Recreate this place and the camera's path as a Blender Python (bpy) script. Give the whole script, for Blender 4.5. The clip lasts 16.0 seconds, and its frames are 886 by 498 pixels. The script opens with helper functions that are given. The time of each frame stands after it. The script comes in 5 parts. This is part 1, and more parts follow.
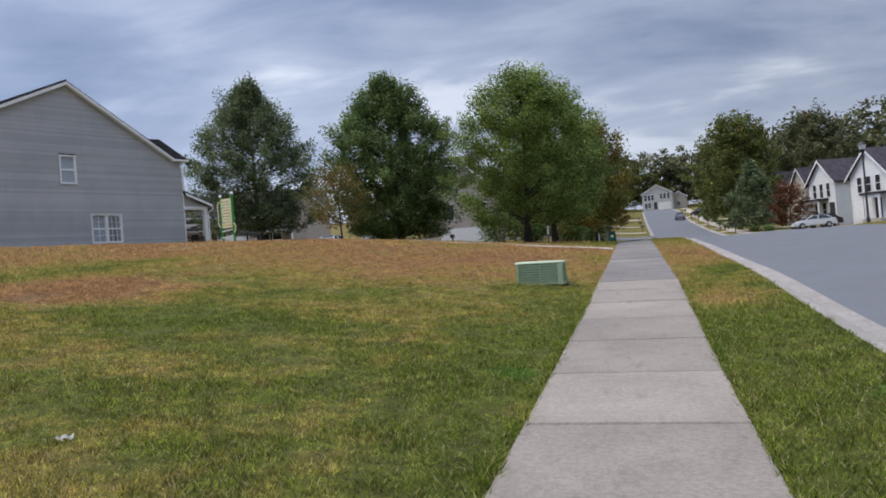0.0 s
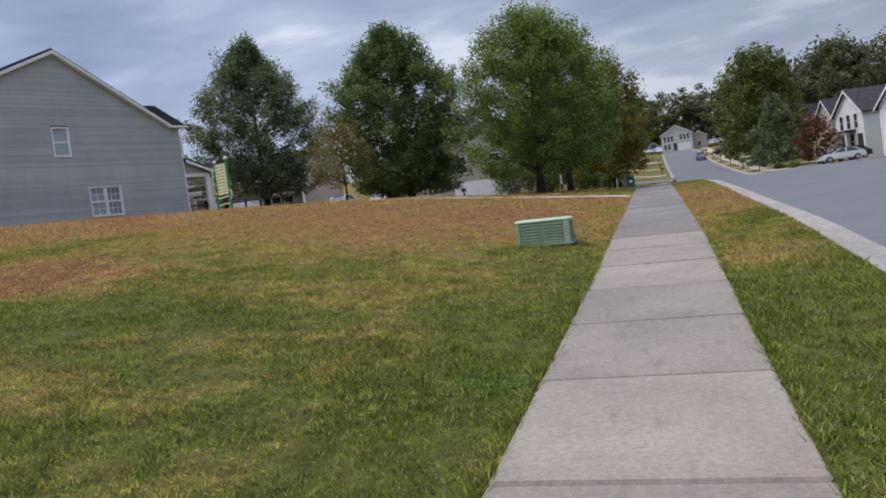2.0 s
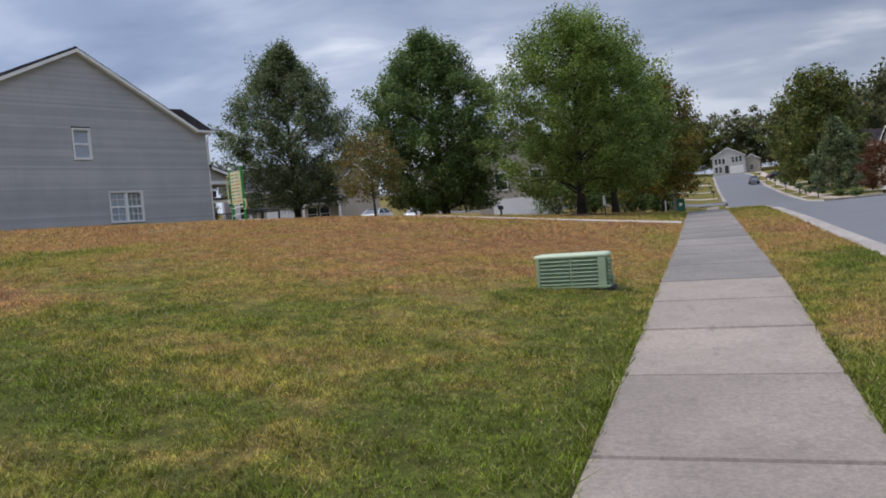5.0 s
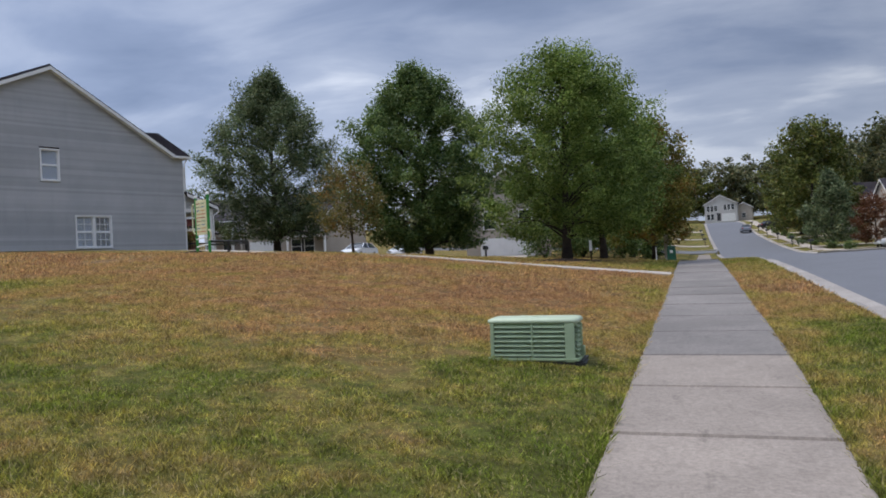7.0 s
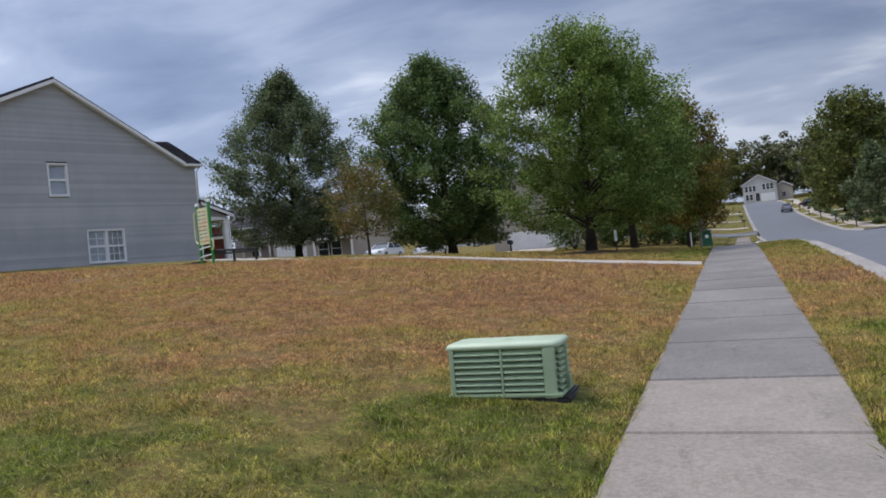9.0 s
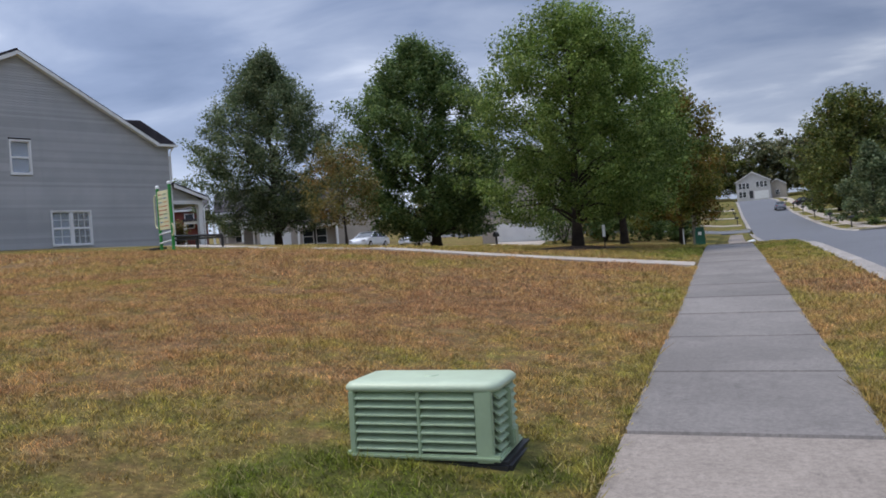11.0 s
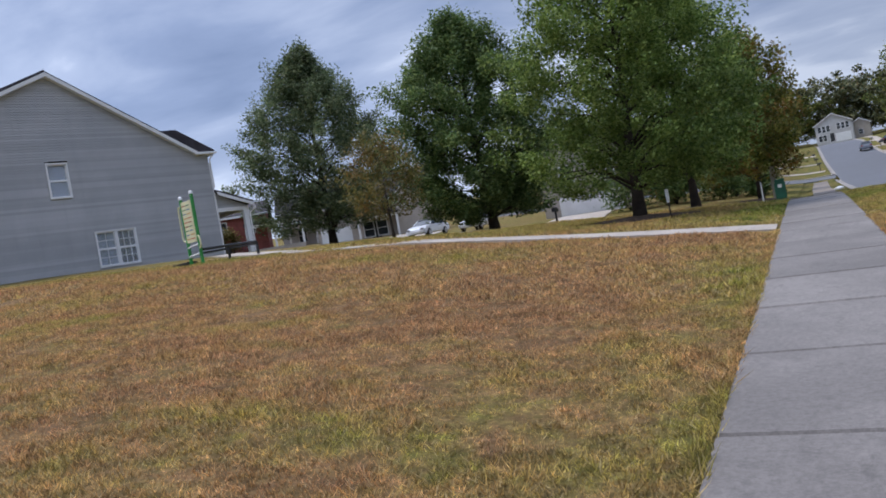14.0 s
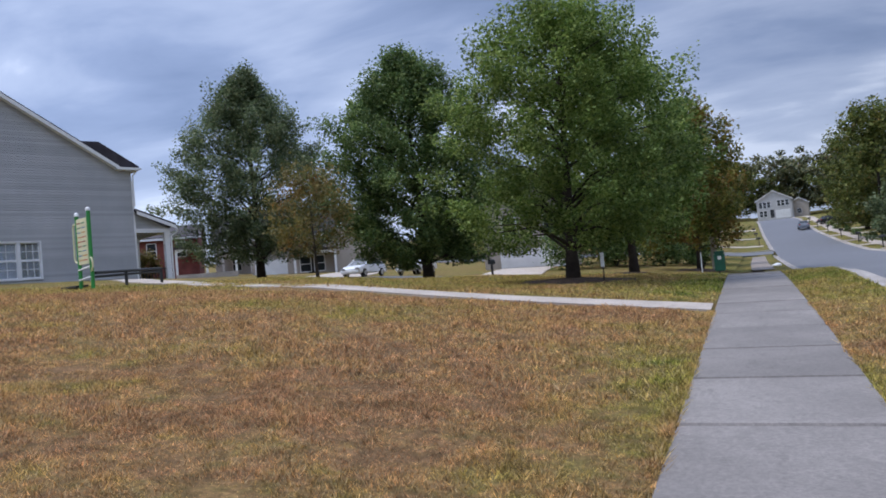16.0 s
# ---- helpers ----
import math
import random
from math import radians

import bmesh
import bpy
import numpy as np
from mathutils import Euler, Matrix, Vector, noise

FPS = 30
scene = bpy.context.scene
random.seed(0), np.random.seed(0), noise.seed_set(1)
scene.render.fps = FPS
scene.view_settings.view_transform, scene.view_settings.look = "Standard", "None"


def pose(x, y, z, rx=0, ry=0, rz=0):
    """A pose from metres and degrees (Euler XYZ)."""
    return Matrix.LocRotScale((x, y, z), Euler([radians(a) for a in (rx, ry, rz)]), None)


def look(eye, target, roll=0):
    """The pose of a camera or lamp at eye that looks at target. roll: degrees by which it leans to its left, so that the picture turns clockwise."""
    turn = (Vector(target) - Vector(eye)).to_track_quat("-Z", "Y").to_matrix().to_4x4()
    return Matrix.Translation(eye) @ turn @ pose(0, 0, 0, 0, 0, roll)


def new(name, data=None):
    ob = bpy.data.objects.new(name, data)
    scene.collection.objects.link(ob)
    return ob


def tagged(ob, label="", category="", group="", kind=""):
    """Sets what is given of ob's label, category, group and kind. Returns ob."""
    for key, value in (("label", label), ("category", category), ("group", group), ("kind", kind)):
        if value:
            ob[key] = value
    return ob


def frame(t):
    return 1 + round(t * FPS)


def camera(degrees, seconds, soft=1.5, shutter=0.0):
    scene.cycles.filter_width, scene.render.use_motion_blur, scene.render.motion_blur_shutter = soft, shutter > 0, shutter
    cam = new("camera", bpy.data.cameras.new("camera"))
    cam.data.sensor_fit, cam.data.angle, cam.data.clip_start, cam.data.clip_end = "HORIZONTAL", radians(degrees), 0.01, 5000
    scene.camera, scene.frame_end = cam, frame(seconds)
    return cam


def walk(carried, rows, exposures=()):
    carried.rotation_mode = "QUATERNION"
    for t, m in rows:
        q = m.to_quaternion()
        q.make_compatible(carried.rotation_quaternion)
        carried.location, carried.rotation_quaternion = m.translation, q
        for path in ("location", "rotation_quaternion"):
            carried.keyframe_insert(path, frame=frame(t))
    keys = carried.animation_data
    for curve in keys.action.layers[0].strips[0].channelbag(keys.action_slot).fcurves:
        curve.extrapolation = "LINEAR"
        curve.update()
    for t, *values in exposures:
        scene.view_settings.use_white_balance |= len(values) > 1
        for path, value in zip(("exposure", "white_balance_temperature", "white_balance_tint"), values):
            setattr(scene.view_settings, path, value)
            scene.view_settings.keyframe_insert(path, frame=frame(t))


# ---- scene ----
cam = camera(59.1, 16.0, soft=1.8)
METRES, EYE, TILT, LEAN, TURN = 15.2, 1.35, 0.0, 5.3, 13.5
ROWS = [
    (0.0, 0.0, 0.0, 0.0, -0.01, 0.9, -0.66),
    (0.5, 0.0086, 0.0271, 0.0046, 3.61, 1.35, 0.16),
    (1.0, 0.0153, 0.0607, 0.0049, 3.0, 0.96, -1.2),
    (1.5, 0.0257, 0.093, 0.0052, -0.42, -1.06, 1.26),
    (2.0, 0.034, 0.1216, 0.01, 1.46, -2.5, 2.29),
    (2.5, 0.0372, 0.1555, 0.0125, 1.83, -1.25, -0.2),
    (3.0, 0.0426, 0.1851, 0.0115, 1.71, -1.61, -0.58),
    (3.5, 0.0485, 0.2153, 0.016, 5.07, -2.2, 0.84),
    (4.0, 0.0515, 0.2519, 0.0171, 3.51, -2.46, -1.79),
    (6.5, 0.0894, 0.4028, 0.0311, 6.93, 1.22, 3.79),
    (7.0, 0.096, 0.4371, 0.034, 4.06, 1.3, -1.98),
    (7.5, 0.1077, 0.4667, 0.0362, 5.29, 1.96, -1.47),
    (8.0, 0.1192, 0.4957, 0.038, 7.74, 1.81, -0.88),
    (8.5, 0.1288, 0.5284, 0.0423, 6.84, 1.93, -1.54),
    (9.0, 0.1389, 0.5576, 0.0443, 6.78, 0.93, 0.78),
    (11.5, 0.166, 0.7056, 0.0544, 6.15, 0.15, -0.79),
    (12.0, 0.176, 0.7303, 0.058, 6.91, 0.9, -0.2),
    (12.5, 0.1819, 0.7565, 0.0574, 10.5, -0.61, 0.08),
    (13.0, 0.1881, 0.7871, 0.0608, 6.85, -0.58, -0.29),
    (13.5, 0.1939, 0.8152, 0.0639, 7.83, -0.75, 2.89),
    (14.0, 0.1972, 0.8445, 0.0631, 11.53, -1.04, 5.03),
    (14.5, 0.2023, 0.8768, 0.0663, 7.88, -0.52, 2.01),
    (15.0, 0.2101, 0.9051, 0.0701, 10.1, 0.35, 2.18),
    (15.5, 0.2176, 0.9357, 0.0707, 10.5, 0.74, 0.55),
    (16.0, 0.2247, 0.9672, 0.0735, 7.56, 1.87, 0.03),
]
walk(cam, [(t, pose(0, 0, EYE, TILT, LEAN, TURN) @ pose(METRES * x, METRES * y, METRES * z, 90 + pitch, roll, yaw)) for t, x, y, z, yaw, pitch, roll in ROWS],
     [(0.0, 0.0, 6500, 10), (0.5, -0.06, 6500, 10), (4.0, -0.04, 6650, 10), (7.0, -0.12, 6450, 10), (9.0, -0.10, 6350, 10), (12.5, -0.12, 6250, 11), (16.0, 0.03, 6000, 12)])


# ---- world, sun ----
def build_world():
    w = bpy.data.worlds.new("sky")
    scene.world = w
    w.use_nodes = True
    nt = w.node_tree
    nt.nodes.clear()
    N, L = nt.nodes.new, nt.links.new
    out, bg = N("ShaderNodeOutputWorld"), N("ShaderNodeBackground")
    sky = N("ShaderNodeTexSky")
    sky.sky_type = "NISHITA"
    sky.sun_disc = False
    sky.sun_elevation, sky.sun_rotation = radians(52), radians(150)
    tc, sep = N("ShaderNodeTexCoord"), N("ShaderNodeSeparateXYZ")
    L(tc.outputs["Generated"], sep.inputs[0])
    up = N("ShaderNodeMath")
    up.operation = "MAXIMUM"
    L(sep.outputs[2], up.inputs[0])
    up.inputs[1].default_value = 0.0
    zz = N("ShaderNodeMath")
    L(up.outputs[0], zz.inputs[0])
    zz.inputs[1].default_value = 0.16
    div = N("ShaderNodeVectorMath")
    div.operation = "DIVIDE"
    comb = N("ShaderNodeCombineXYZ")
    for i in range(3):
        L(zz.outputs[0], comb.inputs[i])
    L(tc.outputs["Generated"], div.inputs[0])
    L(comb.outputs[0], div.inputs[1])
    mp = N("ShaderNodeMapping")
    L(div.outputs[0], mp.inputs[0])
    mp.inputs["Rotation"].default_value = (0, 0, radians(-24))
    mp.inputs["Scale"].default_value = (0.58, 0.95, 0.3)
    mp.inputs["Location"].default_value = (0.7, 0.35, 0.0)
    n1, n2 = N("ShaderNodeTexNoise"), N("ShaderNodeTexNoise")
    for n, s, d, k in ((n1, 0.85, 5, 0.5), (n2, 2.6, 6, 0.55)):
        n.inputs["Scale"].default_value = s
        n.inputs["Detail"].default_value = d
        n.inputs["Roughness"].default_value = k
        n.inputs["Distortion"].default_value = 0.35
        L(mp.outputs[0], n.inputs["Vector"])
    mixn = N("ShaderNodeMix")
    mixn.inputs[0].default_value = 0.36
    L(n1.outputs[0], mixn.inputs[2])
    L(n2.outputs[0], mixn.inputs[3])
    ramp = N("ShaderNodeValToRGB")
    L(mixn.outputs[0], ramp.inputs[0])
    e = ramp.color_ramp.elements
    e[0].position, e[0].color = 0.34, (0.19, 0.25, 0.40, 1)
    e[1].position, e[1].color = 0.59, (0.74, 0.80, 0.94, 1)
    m = ramp.color_ramp.elements.new(0.45)
    m.color = (0.30, 0.37, 0.545, 1)
    m = ramp.color_ramp.elements.new(0.535)
    m.color = (0.46, 0.53, 0.70, 1)
    # a pale band near the horizon, a brighter vault overhead
    hz = N("ShaderNodeMapRange")
    L(up.outputs[0], hz.inputs[0])
    hz.inputs[1].default_value, hz.inputs[2].default_value = 0.02, 0.22
    hz.inputs[3].default_value, hz.inputs[4].default_value = 0.55, 0.0
    pale = N("ShaderNodeMix")
    pale.data_type = "RGBA"
    L(hz.outputs[0], pale.inputs[0])
    L(ramp.outputs[0], pale.inputs[6])
    pale.inputs[7].default_value = (0.72, 0.78, 0.92, 1)
    vault = N("ShaderNodeMapRange")
    L(up.outputs[0], vault.inputs[0])
    vault.inputs[1].default_value, vault.inputs[2].default_value = 0.4, 1.0
    vault.inputs[3].default_value, vault.inputs[4].default_value = 1.0, 3.6
    mul = N("ShaderNodeMix")
    mul.data_type, mul.blend_type = "RGBA", "MULTIPLY"
    mul.inputs[0].default_value = 1.0
    L(pale.outputs[2], mul.inputs[6])
    L(vault.outputs[0], mul.inputs[7])
    sc = N("ShaderNodeMix")
    sc.data_type, sc.blend_type = "RGBA", "MULTIPLY"
    sc.inputs[0].default_value = 1.0
    L(sky.outputs[0], sc.inputs[6])
    sc.inputs[7].default_value = (0.1, 0.1, 0.1, 1)
    fin = N("ShaderNodeMix")
    fin.data_type = "RGBA"
    fin.inputs[0].default_value = 0.9
    L(sc.outputs[2], fin.inputs[6])
    L(mul.outputs[2], fin.inputs[7])
    # the cloud deck thins towards the west
    west = N("ShaderNodeMapRange")
    L(sep.outputs[0], west.inputs[0])
    west.inputs[1].default_value, west.inputs[2].default_value = -0.75, 0.25
    west.inputs[3].default_value, west.inputs[4].default_value = 1.26, 0.78
    thin = N("ShaderNodeMix")
    thin.data_type, thin.blend_type = "RGBA", "MULTIPLY"
    thin.inputs[0].default_value = 1.0
    L(fin.outputs[2], thin.inputs[6])
    L(west.outputs[0], thin.inputs[7])
    L(thin.outputs[2], bg.inputs[0])
    bg.inputs[1].default_value = 1.0
    L(bg.outputs[0], out.inputs[0])


build_world()
sun = new("sun", bpy.data.lights.new("sun", "SUN"))
sun.data.energy, sun.data.angle, sun.data.color = 2.6, radians(25), (1.0, 0.90, 0.77)
sun.matrix_world = look((-30, 20, 60), (0, 26, 0))


# ---- materials ----
def nodes(name):
    m = bpy.data.materials.new(name)
    m.use_nodes = True
    nt = m.node_tree
    return m, nt, nt.nodes["Principled BSDF"]


def noise_at(nt, scale, detail=4, rough=0.6, object_space=False, stretch=None):
    n = nt.nodes.new("ShaderNodeTexNoise")
    n.inputs["Scale"].default_value, n.inputs["Detail"].default_value = scale, detail
    n.inputs["Roughness"].default_value = rough
    if object_space:
        src = nt.nodes.new("ShaderNodeTexCoord").outputs["Object"]
    else:
        src = nt.nodes.new("ShaderNodeNewGeometry").outputs["Position"]
    if stretch:
        mp = nt.nodes.new("ShaderNodeMapping")
        mp.inputs["Scale"].default_value = stretch
        nt.links.new(src, mp.inputs[0])
        src = mp.outputs[0]
    nt.links.new(src, n.inputs["Vector"])
    return n.outputs[0]


def mix(nt, fac, a, b, kind="MIX"):
    n = nt.nodes.new("ShaderNodeMix")
    n.data_type, n.blend_type = "RGBA", kind
    for sock, v in ((n.inputs[0], fac), (n.inputs[6], a), (n.inputs[7], b)):
        if isinstance(v, (int, float)):
            sock.default_value = v
        elif isinstance(v, tuple):
            sock.default_value = (*v, 1) if len(v) == 3 else v
        else:
            nt.links.new(v, sock)
    return n.outputs[2]


def ranged(nt, v, a, b, c=0.0, d=1.0):
    n = nt.nodes.new("ShaderNodeMapRange")
    n.interpolation_type = "SMOOTHSTEP"
    nt.links.new(v, n.inputs[0])
    for i, k in enumerate((a, b, c, d)):
        n.inputs[i + 1].default_value = k
    return n.outputs[0]


def math_node(nt, op, a, b):
    n = nt.nodes.new("ShaderNodeMath")
    n.operation = op
    for i, v in enumerate((a, b)):
        if isinstance(v, (int, float)):
            n.inputs[i].default_value = v
        else:
            nt.links.new(v, n.inputs[i])
    return n.outputs[0]


def bump(nt, bsdf, height, strength=0.3, distance=0.01):
    n = nt.nodes.new("ShaderNodeBump")
    n.inputs["Strength"].default_value, n.inputs["Distance"].default_value = strength, distance
    nt.links.new(height, n.inputs["Height"])
    nt.links.new(n.outputs[0], bsdf.inputs["Normal"])


def plain(name, colour, rough=0.6, var=0.25, big=1.2, small=18.0, metal=0.0, relief=0.15, each=0.0, object_space=False):
    """A painted or natural surface with stains at a large and a small scale."""
    m, nt, b = nodes(name)
    lo = tuple(c * (1 - var) for c in colour)
    hi = tuple(min(1, c * (1 + var * 0.7)) for c in colour)
    n1, n2 = noise_at(nt, big, 5, 0.6, object_space), noise_at(nt, small, 4, 0.6, object_space)
    c = mix(nt, ranged(nt, n1, 0.3, 0.7), lo, hi)
    c = mix(nt, ranged(nt, n2, 0.35, 0.7, 0.0, 0.5), c, lo)
    if each:
        r = nt.nodes.new("ShaderNodeObjectInfo").outputs["Random"]
        c = mix(nt, 1.0, c, ranged(nt, r, 0, 1, 1 - each, 1 + each * 0.4), "MULTIPLY")
    nt.links.new(c, b.inputs["Base Color"])
    b.inputs["Roughness"].default_value, b.inputs["Metallic"].default_value = rough, metal
    bump(nt, b, n2, relief, 0.01)
    return m


# places in the lawn that are drier (+) or greener (-) than the rest: x, y, half widths, strength
TURF_PATCHES = [(-9.0, 11.0, 2.3, 2.1, 0.48), (-5.4, 9.0, 2.6, 0.8, -0.16), (-12.0, 16.0, 2.2, 3.4, -0.20), (-9.6, 20.7, 0.9, 0.8, -0.22), (-6.6, 26.3, 2.6, 1.3, -0.17),
                (-4.2, 20.4, 2.4, 2.6, 0.08), (-2.2, 14.3, 0.8, 0.5, -0.17), (-2.3, 17.1, 0.45, 0.35, -0.18), (-1.05, 14.6, 0.5, 0.9, -0.16), (-4.5, 12.1, 1.3, 0.9, -0.14),
                (-3.3, 14.0, 0.9, 0.7, 0.12), (1.9, 17.4, 0.6, 1.8, -0.30), (1.5, 12.7, 0.8, 1.3, 0.24), (-1.3, 7.6, 0.6, 1.6, -0.10), (1.6, 25.0, 0.7, 2.2, 0.12), (-5.7, 20.5, 0.7, 0.6, -0.18), (-5.0, 13.5, 3.0, 1.8, -0.06),
                (-4.2, 6.3, 1.5, 0.6, 0.12), (-2.4, 8.6, 0.8, 0.5, 0.10)]


def patch(nt, place, cx, cy, rx, ry, strength):
    """A soft-edged oval in plan, as a value."""
    v = nt.nodes.new("ShaderNodeMapping")
    v.vector_type = "POINT"
    v.inputs["Location"].default_value = (-cx / rx, -cy / ry, 0)
    v.inputs["Scale"].default_value = (1 / rx, 1 / ry, 0)
    nt.links.new(place, v.inputs[0])
    d = nt.nodes.new("ShaderNodeVectorMath")
    d.operation = "LENGTH"
    nt.links.new(v.outputs[0], d.inputs[0])
    return ranged(nt, d.outputs["Value"], 0.35, 1.35, strength, 0.0)


def grass_colour(nt):
    """Patchy turf: green low down by the start, dry straw towards the crest."""
    pos = nt.nodes.new("ShaderNodeNewGeometry").outputs["Position"]
    sep = nt.nodes.new("ShaderNodeSeparateXYZ")
    nt.links.new(pos, sep.inputs[0])
    ragged = nt.nodes.new("ShaderNodeTexNoise")
    ragged.inputs["Scale"].default_value, ragged.inputs["Detail"].default_value = 0.9, 4
    nt.links.new(pos, ragged.inputs["Vector"])
    shift = nt.nodes.new("ShaderNodeVectorMath")
    shift.operation = "MULTIPLY_ADD"
    nt.links.new(ragged.outputs["Color"], shift.inputs[0])
    shift.inputs[1].default_value, shift.inputs[2].default_value = (1.8, 1.8, 0), (-0.9, -0.9, 0)
    place = nt.nodes.new("ShaderNodeVectorMath")
    nt.links.new(pos, place.inputs[0])
    nt.links.new(shift.outputs[0], place.inputs[1])
    dry = ranged(nt, sep.outputs[1], 9.0, 20.0, -0.10, 0.285)
    late = ranged(nt, sep.outputs[1], 28.5, 33.0, 0.0, -0.19)
    verge = ranged(nt, sep.outputs[0], 0.3, 0.8, 0.0, -0.01)
    big = noise_at(nt, 0.32, 4, 0.6, stretch=(1, 0.75, 0))
    mid = noise_at(nt, 1.7, 5, 0.65)
    tuft = noise_at(nt, 6.5, 4, 0.65)
    s = math_node(nt, "ADD", math_node(nt, "MULTIPLY", big, 0.75), math_node(nt, "MULTIPLY", mid, 0.75))
    s = math_node(nt, "ADD", s, math_node(nt, "MULTIPLY", tuft, 0.5))
    s = math_node(nt, "SUBTRACT", s, 0.38)
    strip = ranged(nt, sep.outputs[0], -2.6, -0.9, 0.0, -0.12)
    west = ranged(nt, sep.outputs[0], -8.0, -4.0, -0.02, 0.0)
    adds = [dry, late, verge, strip, west] + [patch(nt, place.outputs[0], *q) for q in TURF_PATCHES]
    for add in adds:
        s = math_node(nt, "ADD", s, add)
    r = nt.nodes.new("ShaderNodeValToRGB")
    nt.links.new(s, r.inputs[0])
    e = r.color_ramp.elements
    e[0].position, e[0].color = 0.36, (0.125, 0.165, 0.020, 1)
    e[1].position, e[1].color = 1.05, (0.36, 0.200, 0.096, 1)
    for p, c in ((0.50, (0.175, 0.195, 0.032, 1)), (0.63, (0.315, 0.265, 0.064, 1)), (0.76, (0.36, 0.252, 0.084, 1)), (0.88, (0.415, 0.248, 0.102, 1))):
        r.color_ramp.elements.new(p).color = c
    fine = noise_at(nt, 28, 4, 0.7)
    c = mix(nt, 1.0, r.outputs[0], ranged(nt, fine, 0.28, 0.72, 0.45, 1.35), "MULTIPLY")
    c = mix(nt, 1.0, c, ranged(nt, noise_at(nt, 3.6, 3, 0.6), 0.3, 0.7, 0.80, 1.40), "MULTIPLY")
    c = mix(nt, 1.0, c, ranged(nt, noise_at(nt, 11.0, 3, 0.6), 0.32, 0.68, 0.82, 1.28), "MULTIPLY")
    return c, fine


def grass_ground():
    m, nt, b = nodes("turf")
    c, fine = grass_colour(nt)
    nt.links.new(mix(nt, 0.6, c, (0.05, 0.042, 0.022)), b.inputs["Base Color"])
    b.inputs["Roughness"].default_value = 0.95
    b.inputs["Specular IOR Level"].default_value = 0.1
    bump(nt, b, noise_at(nt, 45, 5, 0.7), 0.8, 0.03)
    return m


def grass_blades():
    m, nt, b = nodes("grass_blades")
    c, _ = grass_colour(nt)
    r = nt.nodes.new("ShaderNodeNewGeometry").outputs["Random Per Island"]
    c = mix(nt, 1.0, c, ranged(nt, r, 0, 1, 0.48, 1.85), "MULTIPLY")
    straw = ranged(nt, r, 0.86, 0.9, 0.0, 0.75)
    c = mix(nt, straw, c, (0.50, 0.40, 0.22))
    nt.links.new(c, b.inputs["Base Color"])
    b.inputs["Roughness"].default_value = 0.7
    b.inputs["Specular IOR Level"].default_value = 0.2
    tr = nt.nodes.new("ShaderNodeBsdfTranslucent")
    nt.links.new(c, tr.inputs[0])
    ms = nt.nodes.new("ShaderNodeMixShader")
    ms.inputs[0].default_value = 0.4
    nt.links.new(b.outputs[0], ms.inputs[1])
    nt.links.new(tr.outputs[0], ms.inputs[2])
    nt.links.new(ms.outputs[0], nt.nodes["Material Output"].inputs[0])
    return m


def leaf_mat(name, a, b_, c_, autumn=0.0):
    m, nt, b = nodes(name)
    r = nt.nodes.new("ShaderNodeNewGeometry").outputs["Random Per Island"]
    ramp = nt.nodes.new("ShaderNodeValToRGB")
    nt.links.new(r, ramp.inputs[0])
    e = ramp.color_ramp.elements
    e[0].position, e[0].color = 0.0, (*a, 1)
    e[1].position, e[1].color = 1.0, (*c_, 1)
    ramp.color_ramp.elements.new(0.55).color = (*b_, 1)
    c = ramp.outputs[0]
    big = noise_at(nt, 0.5, 3, 0.6)
    c = mix(nt, 1.0, c, ranged(nt, big, 0.3, 0.7, 0.75, 1.25), "MULTIPLY")
    if autumn:
        spot = noise_at(nt, 0.7, 4, 0.7)
        c = mix(nt, ranged(nt, spot, 0.62 - 0.25 * autumn, 0.72, 0.0, 0.8), c, (0.27, 0.105, 0.028))
    nt.links.new(c, b.inputs["Base Color"])
    b.inputs["Roughness"].default_value = 0.55
    b.inputs["Specular IOR Level"].default_value = 0.3
    tr = nt.nodes.new("ShaderNodeBsdfTranslucent")
    nt.links.new(c, tr.inputs[0])
    ms = nt.nodes.new("ShaderNodeMixShader")
    ms.inputs[0].default_value = 0.42
    nt.links.new(b.outputs[0], ms.inputs[1])
    nt.links.new(tr.outputs[0], ms.inputs[2])
    nt.links.new(ms.outputs[0], nt.nodes["Material Output"].inputs[0])
    return m


def glass_mat():
    m, nt, b = nodes("window_glass")
    b.inputs["Base Color"].default_value = (0.72, 0.76, 0.80, 1)
    b.inputs["Transmission Weight"].default_value = 0.75
    b.inputs["Roughness"].default_value = 0.04
    bump(nt, b, noise_at(nt, 2.0, 2), 0.03, 0.01)
    return m


def siding_mat():
    """Vinyl boards, each row a shade apart, with faint rain streaks."""
    m, nt, b = nodes("grey_vinyl_siding")
    c = mix(nt, ranged(nt, noise_at(nt, 0.5, 4, 0.6), 0.3, 0.7), (0.37, 0.375, 0.38), (0.43, 0.43, 0.435))
    streak = noise_at(nt, 2.0, 4, 0.6, stretch=(2, 2, 0.15))
    c = mix(nt, ranged(nt, streak, 0.5, 0.75, 0.0, 0.35), c, (0.32, 0.328, 0.335))
    r = nt.nodes.new("ShaderNodeNewGeometry").outputs["Random Per Island"]
    c = mix(nt, 1.0, c, ranged(nt, r, 0, 1, 0.90, 1.09), "MULTIPLY")
    nt.links.new(c, b.inputs["Base Color"])
    b.inputs["Roughness"].default_value = 0.55
    bump(nt, b, noise_at(nt, 14, 3), 0.05, 0.01)
    return m


